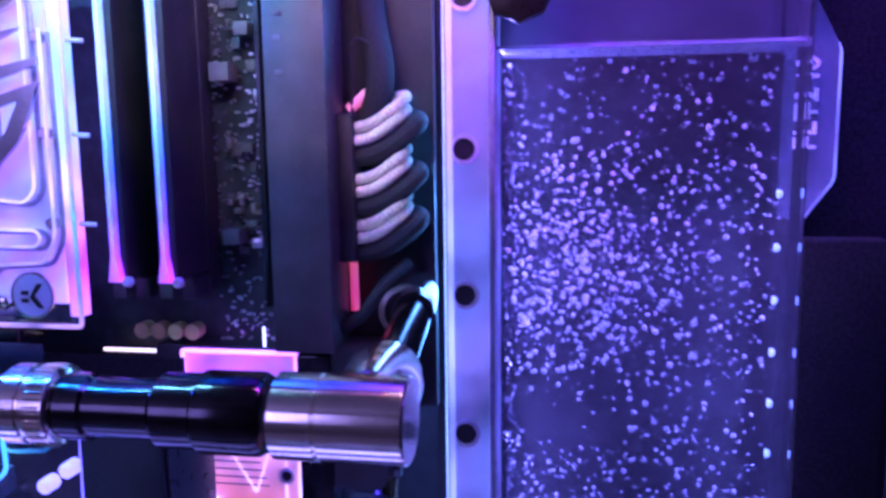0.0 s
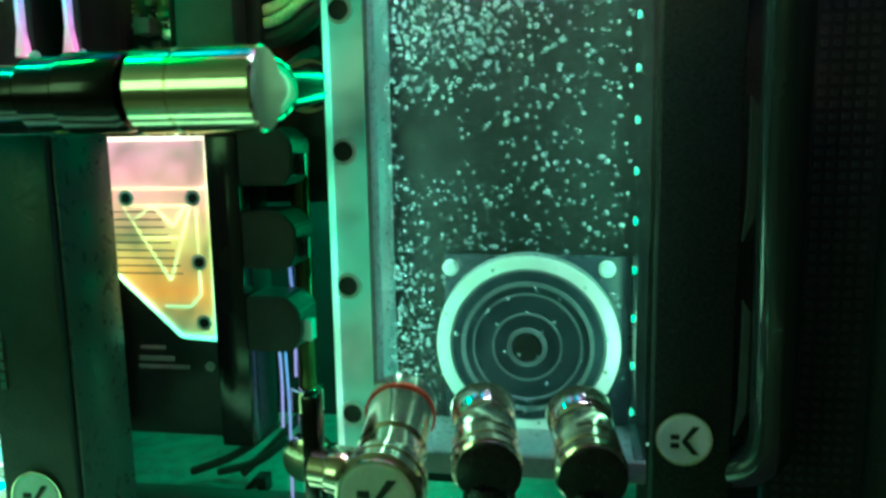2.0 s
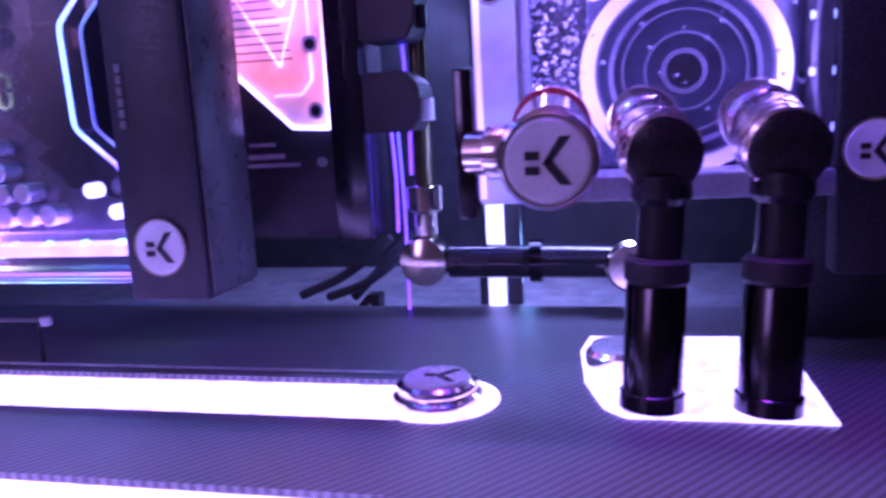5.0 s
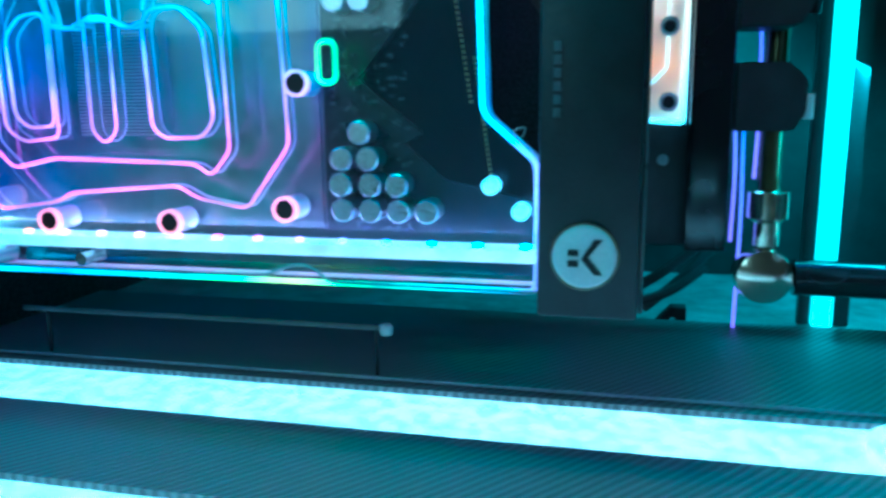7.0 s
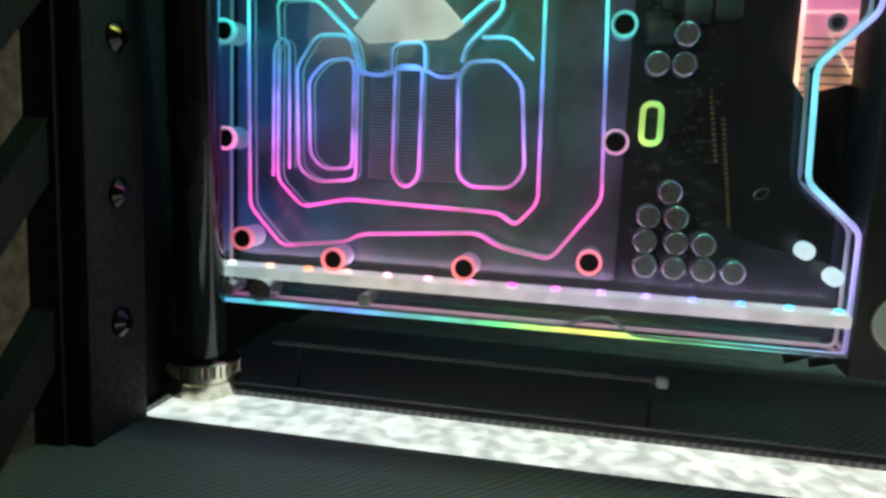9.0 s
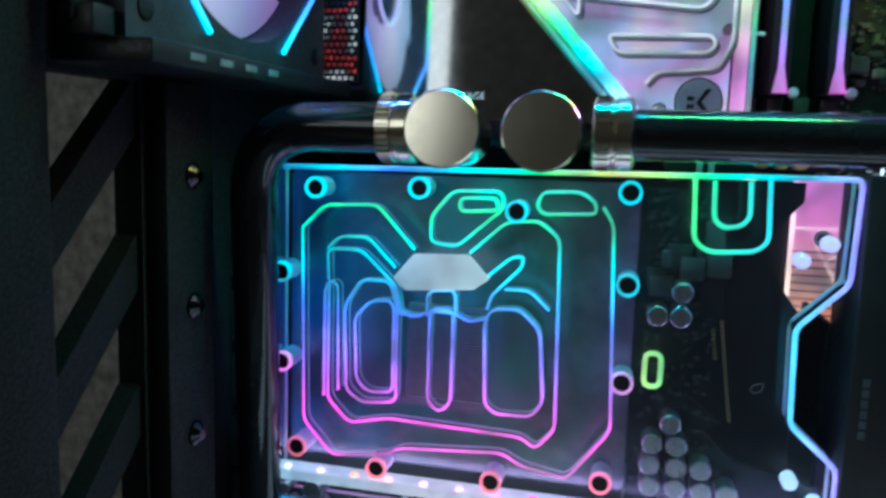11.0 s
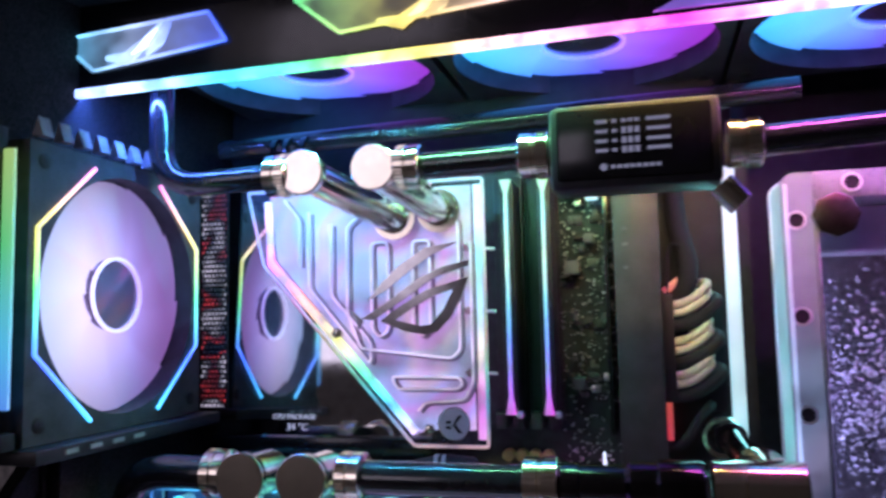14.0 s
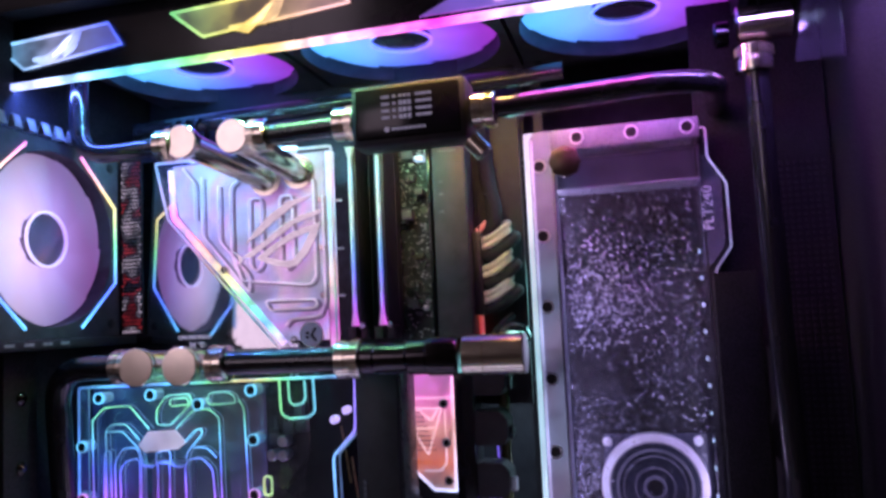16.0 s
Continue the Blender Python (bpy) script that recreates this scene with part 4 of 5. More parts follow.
for z, w in ((0.328, 0.014), (0.305, 0.003), (0.296, 0.003), (0.283, 0.003)):
    part("print_bar", box(-0.0955, -0.0955 + w, 0.2852, 0.2858, z, z + 0.0016), CHIP, board, smooth=False)
part("slot_rail", box(-0.106, -0.1035, 0.292, 0.3105, 0.19, 0.342, 0.0003), BLACK_GLOSS, board)
part("lit_connector", box(-0.1155, -0.1085, 0.292, 0.3, 0.3245, 0.3285, 0.0005), glow("lit_connector", steps(GREEN, ICE), "X", -0.2, 0.2, 0.7), board, "glowing pale connector")
part("board_edge_light", hose([(-0.185, 0.300, 0.1675), (-0.092, 0.300, 0.1675)], 0.0009, 8), glow("lit_board_edge", steps(YELLOW, (0.9, 0.9, 0.4), ICE), "X", 0.0, 0.12, 0.9), board, "glowing board edge")
part("board_edge_light", hose([(-0.1105, 0.300, 0.168), (-0.1105, 0.300, 0.1795)], 0.0007, 8), glow("lit_board_corner", steps(YELLOW, ICE), "X", 0.0, 0.12, 1.2), board, "glowing board edge")
bm = prism([(-0.343, 0.191), (-0.205, 0.190), (-0.205, 0.345), (-0.343, 0.345)], 0.2755, 0.30)
for v in bm.verts:
    v.co.y += (v.co.z - 0.22) * 0.05 if v.co.y < 0.29 else 0.006
part("cover_mirror", bm, MIRROR, board, "black mirror-finish port cover")
part("cover_foot", box(-0.343, -0.2, 0.266, 0.30, 0.178, 0.190, 0.001), BLACK_GLOSS, board, "glossy black cover foot")
LIVE = glow("live_display_text", [(0, (0.6, 0.65, 0.7)), (1, (0.6, 0.65, 0.7))], "X", -1, 1, 0.3)
letters("display_text", "CPU PACKAGE", 0.0042, pose(-0.291, 0.2738, 0.2005, 90, 0, 0), LIVE, board)
letters("display_text", "34 \u00b0C", 0.0058, pose(-0.289, 0.2735, 0.1945, 90, 0, 0), LIVE, board)

# dimms
for x, c in ((-0.1585, 0), (-0.1375, 1)):
    d = thing("memory_module", (x, 0.285, 0.2), "black memory module with a rainbow light bar on its edge", "memory module", "memory modules")
    part("heat_spreader", box(x - 0.0038, x + 0.0038, 0.273, 0.306, 0.2035, 0.335, 0.0006), BLACK, d)
    RAMGLOW = glow("memory_light", steps(MAGENTA, VIOLET, BLUE, CYAN, (0.3, 0.9, 0.6), CYAN, GREEN), "Z", 0.0, 0.135, 0.42, 0.6, 90)
    part("light_bar", prism([(x - 0.0026, 0.2035), (x + 0.0026, 0.2035), (x + 0.0009, 0.2140), (x + 0.0009, 0.327), (x + 0.0030, 0.335), (x - 0.0030, 0.335), (x - 0.0009, 0.327), (x - 0.0009, 0.2140)], 0.2695, 0.274), RAMGLOW, d, "rainbow-lit diffuser bar")
    part("tip", lathe([(0.002, 0), (0.0022, 0.001), (0.0015, 0.003)], (x + 0.005, 0.272, 0.2035), (0, -1, 0), 16), PALE, d)

# processor water block
mono = thing("processor_water_block", (-0.23, 0.268, 0.187), "clear acrylic processor water block lit in rainbow colours", "water block")
MO = [(-0.3165, 0.336), (-0.306, 0.291), (-0.213, 0.1865), (-0.1705, 0.1865), (-0.1705, 0.336)]
# Pastel lamp light on the nickel is painted as patchy emission.
part("nickel_plate", prism([(-0.303, 0.333), (-0.298, 0.294), (-0.211, 0.195), (-0.178, 0.195), (-0.178, 0.333)], 0.2672, 0.2690), glow_cloud("pastel_plate_glow", steps((0.45, 0.75, 1), (0.75, 0.65, 0.95), (0.9, 0.3, 0.75), (0.65, 0.55, 1), (0.9, 0.6, 0.6), (0.85, 0.4, 0.75), (0.5, 0.8, 1)), 15, 0.34, (0.5, 0.48, 0.52)), mono, "nickel base plate with pastel light put in as glow")
part("acrylic_plate", prism(MO, 0.2632, 0.2668), ACRYL_HAZE, mono, "clear acrylic cover", shadow=False)
MEDGE = glow("rainbow_lit_edge", steps(PEACH, CYAN, GREEN, ORANGE, MAGENTA, LILAC, MAGENTA, ICE), "Z", 0.0, 0.15, 0.2, 0.6, 60)
part("lit_edge", line(MO, 0.2645, 0.0010, round_by=0.002), MEDGE, mono, "rainbow-lit acrylic edge")
part("light_strip", hose([(-0.3045, 0.2672, 0.330), (-0.3025, 0.2672, 0.293), (-0.2125, 0.2672, 0.1935)], 0.0026, 10), glow("rainbow_led_row", steps(PINK, CYAN, GREEN, YELLOW, ORANGE, MAGENTA, PINK, ICE), "Z", 0.0, 0.15, 0.85, 0.7, 70), mono, "rainbow row of lamps")
part("light_strip", box(-0.1765, -0.1715, 0.2668, 0.2725, 0.190, 0.333), glow("pastel_led_row", steps(PINK, MAGENTA, PEACH, ICE, CYAN, LILAC, ICE), "Z", 0.0, 0.15, 0.5, 0.5, 50), mono, "pastel row of lamps")
MGRV = glow("pastel_groove", steps(PEACH, (1, 0.8, 0.85), PINK, ICE, (1, 0.85, 0.95)), "Z", 0.0, 0.15, 0.36, 0.6, 50)
MSHADE = surface("groove_shade_tint", (0.34, 0.27, 0.34), 0.3)
for pts, c in (([(-0.276, 0.322), (-0.276, 0.277), (-0.238, 0.232), (-0.238, 0.245), (-0.262, 0.272), (-0.262, 0.314)], 0),
               ([(-0.252, 0.312), (-0.252, 0.262), (-0.244, 0.241), (-0.19, 0.235), (-0.185, 0.24), (-0.185, 0.312), (-0.192, 0.318), (-0.245, 0.318)], 1),
               ([(-0.237, 0.302), (-0.237, 0.252), (-0.232, 0.247), (-0.227, 0.252), (-0.227, 0.302)], 1),
               ([(-0.212, 0.302), (-0.212, 0.252), (-0.207, 0.247), (-0.202, 0.252), (-0.202, 0.302)], 1),
               ([(-0.226, 0.225), (-0.186, 0.2245), (-0.184, 0.221), (-0.187, 0.218), (-0.222, 0.218)], 1),
               ([(-0.178, 0.30), (-0.178, 0.222), (-0.183, 0.212), (-0.206, 0.2105), (-0.21, 0.206)], 0),
               ([(-0.292, 0.33), (-0.282, 0.318), (-0.282, 0.29)], 0)):
    part("groove", line(pts, 0.2632, 0.0007, bool(c)), MGRV, mono, "glowing milled groove")
    # A darker line offset from each groove, drawn as its shadow.
    part("groove_shade_line", line([(x + 0.0012, z - 0.001) for x, z in pts], 0.2668, 0.0011, bool(c)), MSHADE, mono, "dark line drawn for shade beside the groove")
for z in (0.297, 0.2615, 0.227):
    s = part("screw", lathe([(0.0018, 0), (0.0022, 0.0006), (0.0022, 0.004)], (-0.180, 0.2632, z), (0, 1, 0), 16), CHROME, mono)
    part("pin", rod((-0.180, 0.268, z), (-0.1655, 0.271, z - 0.001), 0.0009, 8), PALE, s)
for x, z in ((-0.204, 0.1955), (-0.259, 0.25)):
    part("screw", lathe([(0.002, 0), (0.003, 0.0006), (0.003, 0.004)], (x, 0.2632, z), (0, 1, 0), 18), CHROME, mono)
badge(mono, -0.1893, 0.2638, 0.199, 0.0088)
# swooshes for the plain emblems


def swoosh(bm, mid, widths, y0, y1, grow=1.35):
    up_, lo_ = [], []
    n = len(mid)
    for i, ((x, z), w) in enumerate(zip(mid, widths)):
        a, b = Vector(mid[max(i - 1, 0)]), Vector(mid[min(i + 1, n - 1)])
        d = (b - a).normalized()
        nn = Vector((-d.y, d.x))
        w = w * grow
        up_.append((x + nn.x * w, z + nn.y * w))
        lo_.append((x - nn.x * w, z - nn.y * w))
    prism(lo_ + up_[::-1], y0, y1, bm)


EMB = surface("mirror_emblem", (0.5, 0.48, 0.5), 0.12, 1.0, vary=0.15)
EMBLEM = (
    [(-0.1825, 0.2991), (-0.2021, 0.2963), (-0.2163, 0.2879), (-0.2286, 0.277), (-0.2373, 0.2669), (-0.2254, 0.2729), (-0.2124, 0.2828), (-0.1983, 0.292)],
    [(-0.1766, 0.2883), (-0.1921, 0.2852), (-0.206, 0.2792), (-0.2229, 0.2675), (-0.2408, 0.2567), (-0.2334, 0.2559), (-0.2125, 0.2692), (-0.1972, 0.279), (-0.1767, 0.2856)],
    [(-0.1772, 0.2792), (-0.181, 0.2682), (-0.1873, 0.2571), (-0.1961, 0.2485), (-0.2024, 0.2472), (-0.2139, 0.2491), (-0.2294, 0.2552), (-0.2203, 0.2559), (-0.2062, 0.2522), (-0.1998, 0.2527), (-0.1922, 0.2608), (-0.1859, 0.2724)],
    [(-0.2294, 0.2552), (-0.2177, 0.2635), (-0.2023, 0.2721), (-0.1772, 0.2792), (-0.1859, 0.2724), (-0.1972, 0.2690), (-0.21, 0.2625), (-0.2203, 0.2559)],
    [(-0.2500, 0.2640), (-0.2440, 0.2575), (-0.2425, 0.2505), (-0.2395, 0.2555)],
)
for pts in EMBLEM:
    part("emblem_stroke", prism([(x - 0.0018, z + 0.0012) for x, z in pts], 0.2612, 0.263), EMB, mono, "mirror-finish plain emblem stroke", smooth=False)

# second card with small clear plate
card = thing("expansion_card", (-0.11, 0.305, 0.04), "dark expansion card with a small lit acrylic plate", "expansion card")
part("body", box(-0.16, -0.079, 0.2985, 0.3215, 0.035, 0.171, 0.001), BLACK, card)
part("side_shield", box(-0.0925, -0.078, 0.288, 0.2985, 0.035, 0.171, 0.001), BLACK_GLOSS, card)
PO = [(-0.145, 0.170), (-0.0945, 0.170), (-0.0945, 0.082), (-0.111, 0.083), (-0.145, 0.1155)]
part("lit_plate", prism(PO, 0.2945, 0.2983), glow("pink_lit_plate", steps((0.5, 0.45, 0.3), ORANGE, (0.9, 0.4, 0.25), (1, 0.2, 0.5), (0.95, 0.15, 0.75)), "Z", 0.04, 0.13, 0.32, 0.6, 55), card, "pink and amber lit plate")
part("lit_edge", line(PO, 0.2938, 0.0009, round_by=0.001), glow("card_lit_edge", steps(ICE, PEACH, PINK), "Z", 0.04, 0.13, 0.95, 0.4, 50), card, "glowing plate edge")
for pts, c in (([(-0.145, 0.1485), (-0.095, 0.1485)], 0), ([(-0.135, 0.141), (-0.1035, 0.141), (-0.1145, 0.108)], 1), ([(-0.130, 0.135), (-0.121, 0.141), (-0.112, 0.132), (-0.106, 0.141)], 0), ([(-0.126, 0.127), (-0.108, 0.127)], 0), ([(-0.101, 0.14), (-0.101, 0.102), (-0.106, 0.0965), (-0.118, 0.0965)], 0)):
    part("groove", line(pts, 0.2938, 0.00045, bool(c), round_by=0.001), glow("card_groove", steps(ICE, PEACH, PINK), "Z", 0.04, 0.13, 0.6, 0.4, 50), card, "glowing groove")
for i in range(9):
    part("fine_groove", hose([(-0.144, 0.2938, 0.1385 - 0.0034 * i), (-0.118 + 0.0012 * i, 0.2938, 0.1385 - 0.0034 * i)], 0.0004, 6), RIM, card)

for x, z in ((-0.1325, 0.1445), (-0.1015, 0.1445), (-0.1005, 0.1165), (-0.100, 0.0895)):
    s = part("screw", lathe([(0.0016, 0), (0.0022, 0.0005), (0.0022, 0.003)], (x, 0.2925, z), (0, 1, 0), 16), INK, card)
    part("screw_ring", ring((x, 0.2930, z), (0, 1, 0), 0.0022, 0.0036, 0.001, 22), PALE, s)
bm = bmesh.new()
box(-0.134, -0.122, 0.2978, 0.2985, 0.0755, 0.077, bm=bm)
box(-0.135, -0.118, 0.2978, 0.2985, 0.070, 0.0722, bm=bm)
box(-0.1355, -0.111, 0.2978, 0.2985, 0.0665, 0.0682, bm=bm)
part("print", bm, GREY_STEEL, card, "faint grey print", smooth=False)
part("badge_small", lathe([(0.0022, 0), (0.0022, 0.001)], (-0.101, 0.2978, 0.068), (0, 1, 0), 18), GREY_STEEL, card)

# power plugs beside the card
for i, z in enumerate((0.150, 0.115, 0.079)):
    pw = thing("power_plug", (-0.066, 0.305, z), "black angled power plug with cables", "plug", "power plugs")
    part("housing", prism([(-0.0775, z), (-0.058, z), (-0.054, z + 0.006), (-0.054, z + 0.018), (-0.060, z + 0.024), (-0.0775, z + 0.024)], 0.287, 0.31, bevel=0.0008), BLACK, pw)
    part("clip", box(-0.0545, -0.0505, 0.292, 0.298, z + 0.004, z + 0.013, 0.0004), PALE if i == 2 else BLACK_GLOSS, pw)
# Blue and violet glints beside the plugs, drawn as thin glowing lines.
for x, z0, z1, c in ((-0.0735, 0.035, 0.085, 0), (-0.0705, 0.0, 0.09, 0), (-0.066, 0.06, 0.115, 1)):
    lit = thing("glint_line", (x, 0.312, z0), "thin glowing line drawn for a coloured glint", "light lead", "light leads")
    part("tube", hose(rounded([(x, 0.312, z0), (x + 0.0006, 0.3125, (z0 + z1) / 2), (x - 0.0006, 0.312, z1)], 0.01, 4), 0.0007, 8), glow("glint_glow", steps(VIOLET, BLUE), "Z", 0.0, 0.1, 0.5), lit)

# comb of braided cables
for i, z in enumerate((0.262, 0.241, 0.222)):
    for j in range(2):
        c = thing("braided_cable", (-0.068, 0.31, z), "pale braided power cable bent in a loop", "cable", "power cables")
        dz = -j * 0.0052
        part("sleeve", hose(rounded([(-0.0755, 0.305, z + dz), (-0.062, 0.302, z + dz + 0.001), (-0.050, 0.303, z + dz + 0.010), (-0.049, 0.315, z + dz + 0.014), (-0.06, 0.32, z + dz + 0.012)], 0.008, 6), 0.0024, 10), WHITE_BRAID, c)
    c = thing("braided_cable", (-0.068, 0.31, z), "black braided power cable bent in a loop", "cable", "power cables")
    part("sleeve", hose(rounded([(-0.0755, 0.308, z - 0.011), (-0.06, 0.304, z - 0.011), (-0.0455, 0.306, z + 0.0), (-0.0445, 0.317, z + 0.004), (-0.056, 0.32, z + 0.004)], 0.008, 6), 0.0042, 10), BLACK_BRAID, c)
c = thing("cable_bundle", (-0.06, 0.312, 0.28), "black braided cable bundle rising past the board", "cable")
part("sleeve", hose(rounded([(-0.066, 0.314, 0.262), (-0.058, 0.308, 0.282), (-0.064, 0.314, 0.305), (-0.068, 0.318, 0.35)], 0.02, 8), 0.0058, 12), BLACK_BRAID, c)
part("lead", hose(rounded([(-0.072, 0.31, 0.268), (-0.07, 0.305, 0.30), (-0.058, 0.308, 0.292), (-0.055, 0.312, 0.275)], 0.01, 8), 0.0009, 8), BLACK_BRAID, c)
part("lead", hose(rounded([(-0.076, 0.30, 0.18), (-0.066, 0.296, 0.186), (-0.058, 0.30, 0.199), (-0.05, 0.312, 0.206)], 0.01, 8), 0.0026, 10), BLACK_BRAID, c)
con = thing("cable_connector", (-0.0735, 0.308, 0.21), "black main power connector with a lit wire", "connector")
part("housing", box(-0.0755, -0.069, 0.298, 0.312, 0.208, 0.268, 0.0006), BLACK, con)
part("glow_wire", hose([(-0.0735, 0.311, 0.21), (-0.0735, 0.312, 0.185)], 0.0019, 8), glow("orange_wire", steps(RED, ORANGE), "Z", -0.02, 0.02, 0.3), con, "orange glowing wire")
part("glow_wire", hose([(-0.0735, 0.311, 0.27), (-0.066, 0.31, 0.276), (-0.058, 0.312, 0.28)], 0.0022, 8), glow("red_wire", steps(RED, RED), "Z", -0.02, 0.02, 0.3), con, "red glowing wire")

# upright light bar between board and reservoir
bar = thing("light_bar", (-0.033, 0.332, 0.0), "tall glowing upright light bar beside the reservoir", "light bar")
part("diffuser", box(-0.0375, -0.0295, 0.329, 0.333, -0.003, 0.345, 0.0008), glow("tall_bar_glow", steps((0.55, 0.92, 0.88), (0.4, 0.95, 0.8), (0.6, 0.92, 0.9)), "Z", 0, 0.34, 0.52, 0.25, 30), bar)
part("rail", box(-0.042, -0.0378, 0.3335, 0.338, -0.003, 0.40), BLACK, bar)
part("rail", box(-0.0292, -0.0225, 0.3335, 0.338, -0.003, 0.40), BLACK, bar)

# pump line near the floor
low = thing("drain_valve", (-0.06, 0.312, 0.02), "nickel ball fitting with a short black pipe near the floor", "fitting")
part("ball", lathe([(0.004, 0), (0.0102, 0.002), (0.0112, 0.006), (0.0112, 0.012), (0.009, 0.016)], (-0.061, 0.302, 0.0225), (0, 1, 0), 36), CHROME, low, "polished nickel ball")
part("neck", lathe([(0.006, 0), (0.0078, 0.001), (0.0078, 0.011), (0.005, 0.013), (0.005, 0.022)], (-0.0605, 0.312, 0.056), (0, 0, -1), 32), CHROME, low)
part("riser", rod((-0.0605, 0.312, 0.055), (-0.0605, 0.314, 0.16), 0.0042, 16), surface("smoky_riser", (0.1, 0.09, 0.04), 0.2, 0.6), low)
part("pipe", rod((-0.05, 0.31, 0.022), (0.024, 0.308, 0.022), 0.0072, 24), TUBE, low)
part("clamp", ring((-0.015, 0.3098, 0.022), (1, 0, 0), 0.0072, 0.0092, 0.005, 28), BLACK_NICKEL, low)
part("end_elbow", lathe([(0.009, 0), (0.0105, 0.002), (0.0105, 0.012)], (0.0265, 0.297, 0.021), (0, 1, 0), 32), CHROME, low)
# loose leads and a bracket on the floor
for pts in ([(-0.118, 0.335, 0.0), (-0.095, 0.33, 0.008), (-0.08, 0.334, 0.02)], [(-0.13, 0.33, 0.002), (-0.105, 0.328, 0.012), (-0.083, 0.33, 0.03)], [(-0.105, 0.335, 0.0), (-0.09, 0.333, 0.014), (-0.072, 0.338, 0.033)]):
    w = thing("flat_lead", pts[0], "dark flat lead lying on the case floor", "lead", "flat leads")
    part("lead", hose(rounded(pts, 0.02, 6), 0.0022, 8), DARK, w)
br = thing("floor_bracket", (-0.093, 0.326, 0.0), "small black angled bracket on the case floor", "bracket")
part("plate", prism([(-0.101, -0.004), (-0.094, 0.004), (-0.088, 0.004), (-0.088, -0.004), (-0.092, -0.004), (-0.092, 0.0), (-0.094, 0.0), (-0.097, -0.004)], 0.322, 0.330), BLACK, br)

# fittings in front of the reservoir's foot
cap = thing("rotary_fitting", (0.0065, 0.19, 0.0725), "polished nickel elbow fitting with a white badge cap", "fitting", "reservoir fittings")
part("adaptor", lathe([(0.0092, 0), (0.0104, 0.001), (0.0104, 0.009), (0.0096, 0.010), (0.0096, 0.013), (0.0106, 0.014), (0.0108, 0.030), (0.0116, 0.034), (0.0116, 0.041)], (0.0064, 0.187, 0.0728), (-0.0034, 0.0405, 0.0078), 44), POLISH, cap, "mirror nickel adaptor")
part("seal", ring((0.0037, 0.2195, 0.0793), (-0.08, 1, 0.19), 0.0108, 0.0118, 0.0016, 44), surface("red_seal", (0.55, 0.05, 0.05), 0.3), cap, "red rubber seal")
part("head", lathe([(0.0113, 0), (0.0125, 0.001), (0.0125, 0.0048), (0.0117, 0.0054), (0.0117, 0.0062), (0.0125, 0.0068), (0.0125, 0.010), (0.0108, 0.0115)], (0.0065, 0.1765, 0.0725), (0, 1, 0), 48), POLISH, cap, "mirror nickel elbow head")
badge(cap, 0.0065, 0.1763, 0.0725, 0.0106)
part("side_tap", lathe([(0.0066, 0), (0.0072, 0.001), (0.0072, 0.006), (0.006, 0.007), (0.006, 0.012)], (-0.003, 0.186, 0.0745), (-1, 0.25, 0.0), 28), POLISH, cap)
part("lever", box(-0.0185, -0.0135, 0.187, 0.194, 0.057, 0.0965, 0.0008), BLACK_NICKEL, cap, "black shut-off lever")
CAP_BLACK = surface("black_cap", (0.012, 0.011, 0.013), 0.3, 0.2, vary=0.3)
for x, rx in ((0.0345, 0.0308), (0.0652, 0.0622)):
    f = thing("rotary_fitting", (x, 0.21, 0.0714), "polished nickel elbow with a black cap and pipe below", "fitting", "reservoir fittings")
    part("adaptor", lathe([(0.0090, 0), (0.0100, 0.001), (0.0100, 0.008), (0.0094, 0.009), (0.0094, 0.011), (0.0102, 0.012), (0.0108, 0.020)], (x - 0.0008, 0.2085, 0.0742), (rx - x, 0.019, 0.0058), 44), POLISH, f, "mirror nickel adaptor")
    part("head", lathe([(0.0098, 0), (0.0108, 0.0008), (0.0108, 0.0036), (0.0102, 0.0042), (0.0102, 0.005), (0.0108, 0.0056), (0.0108, 0.011), (0.0096, 0.012)], (x, 0.1992, 0.0714), (rx - x, 0.02, 0.004), 44), POLISH, f, "mirror nickel elbow head")
    part("cap", lathe([(0.0088, 0), (0.0102, 0.0008), (0.0102, 0.0022)], (x + 0.0002, 0.1972, 0.0711), (0, 1, 0.12), 40), CAP_BLACK, f, "black round cap")
    part("stem", lathe([(0.0082, 0), (0.0082, 0.006), (0.0066, 0.008)], (x, 0.2045, 0.0655), (-0.02, -0.02, -1), 30), CAP_BLACK, f)
    part("pipe", rod((x, 0.2045, 0.062), (x - 0.0030, 0.2005, 0.004), 0.0063, 26), TUBE, f)
    part("clamp", lathe([(0.0078, 0), (0.0088, 0.001), (0.0088, 0.0062), (0.0080, 0.0072)], (x - 0.0014, 0.2025, 0.0432), (-0.05, -0.06, -1), 34), RUBBER, f, "black rubber clamp")
    part("lower_sleeve", lathe([(0.0078, 0), (0.0082, 0.001), (0.0082, 0.030), (0.0090, 0.0305), (0.0090, 0.035)], (x - 0.0018, 0.2022, 0.0360), (-0.05, -0.06, -1), 34), BLACK_NICKEL, f, "black lower sleeve")
pc = thing("plug_cap", (0.026, 0.238, 0.0), "round nickel plug with a white top on the cover plate", "plug")
part("body", lathe([(0.0105, 0), (0.011, 0.001), (0.011, 0.005), (0.0095, 0.0065)], (0.022, 0.236, 0.0008), (0, 0, 1), 36), POLISH, pc)
part("top", lathe([(0.0092, 0), (0.009, 0.001)], (0.022, 0.236, 0.0073), (0, 0, 1), 36), BADGE, pc)

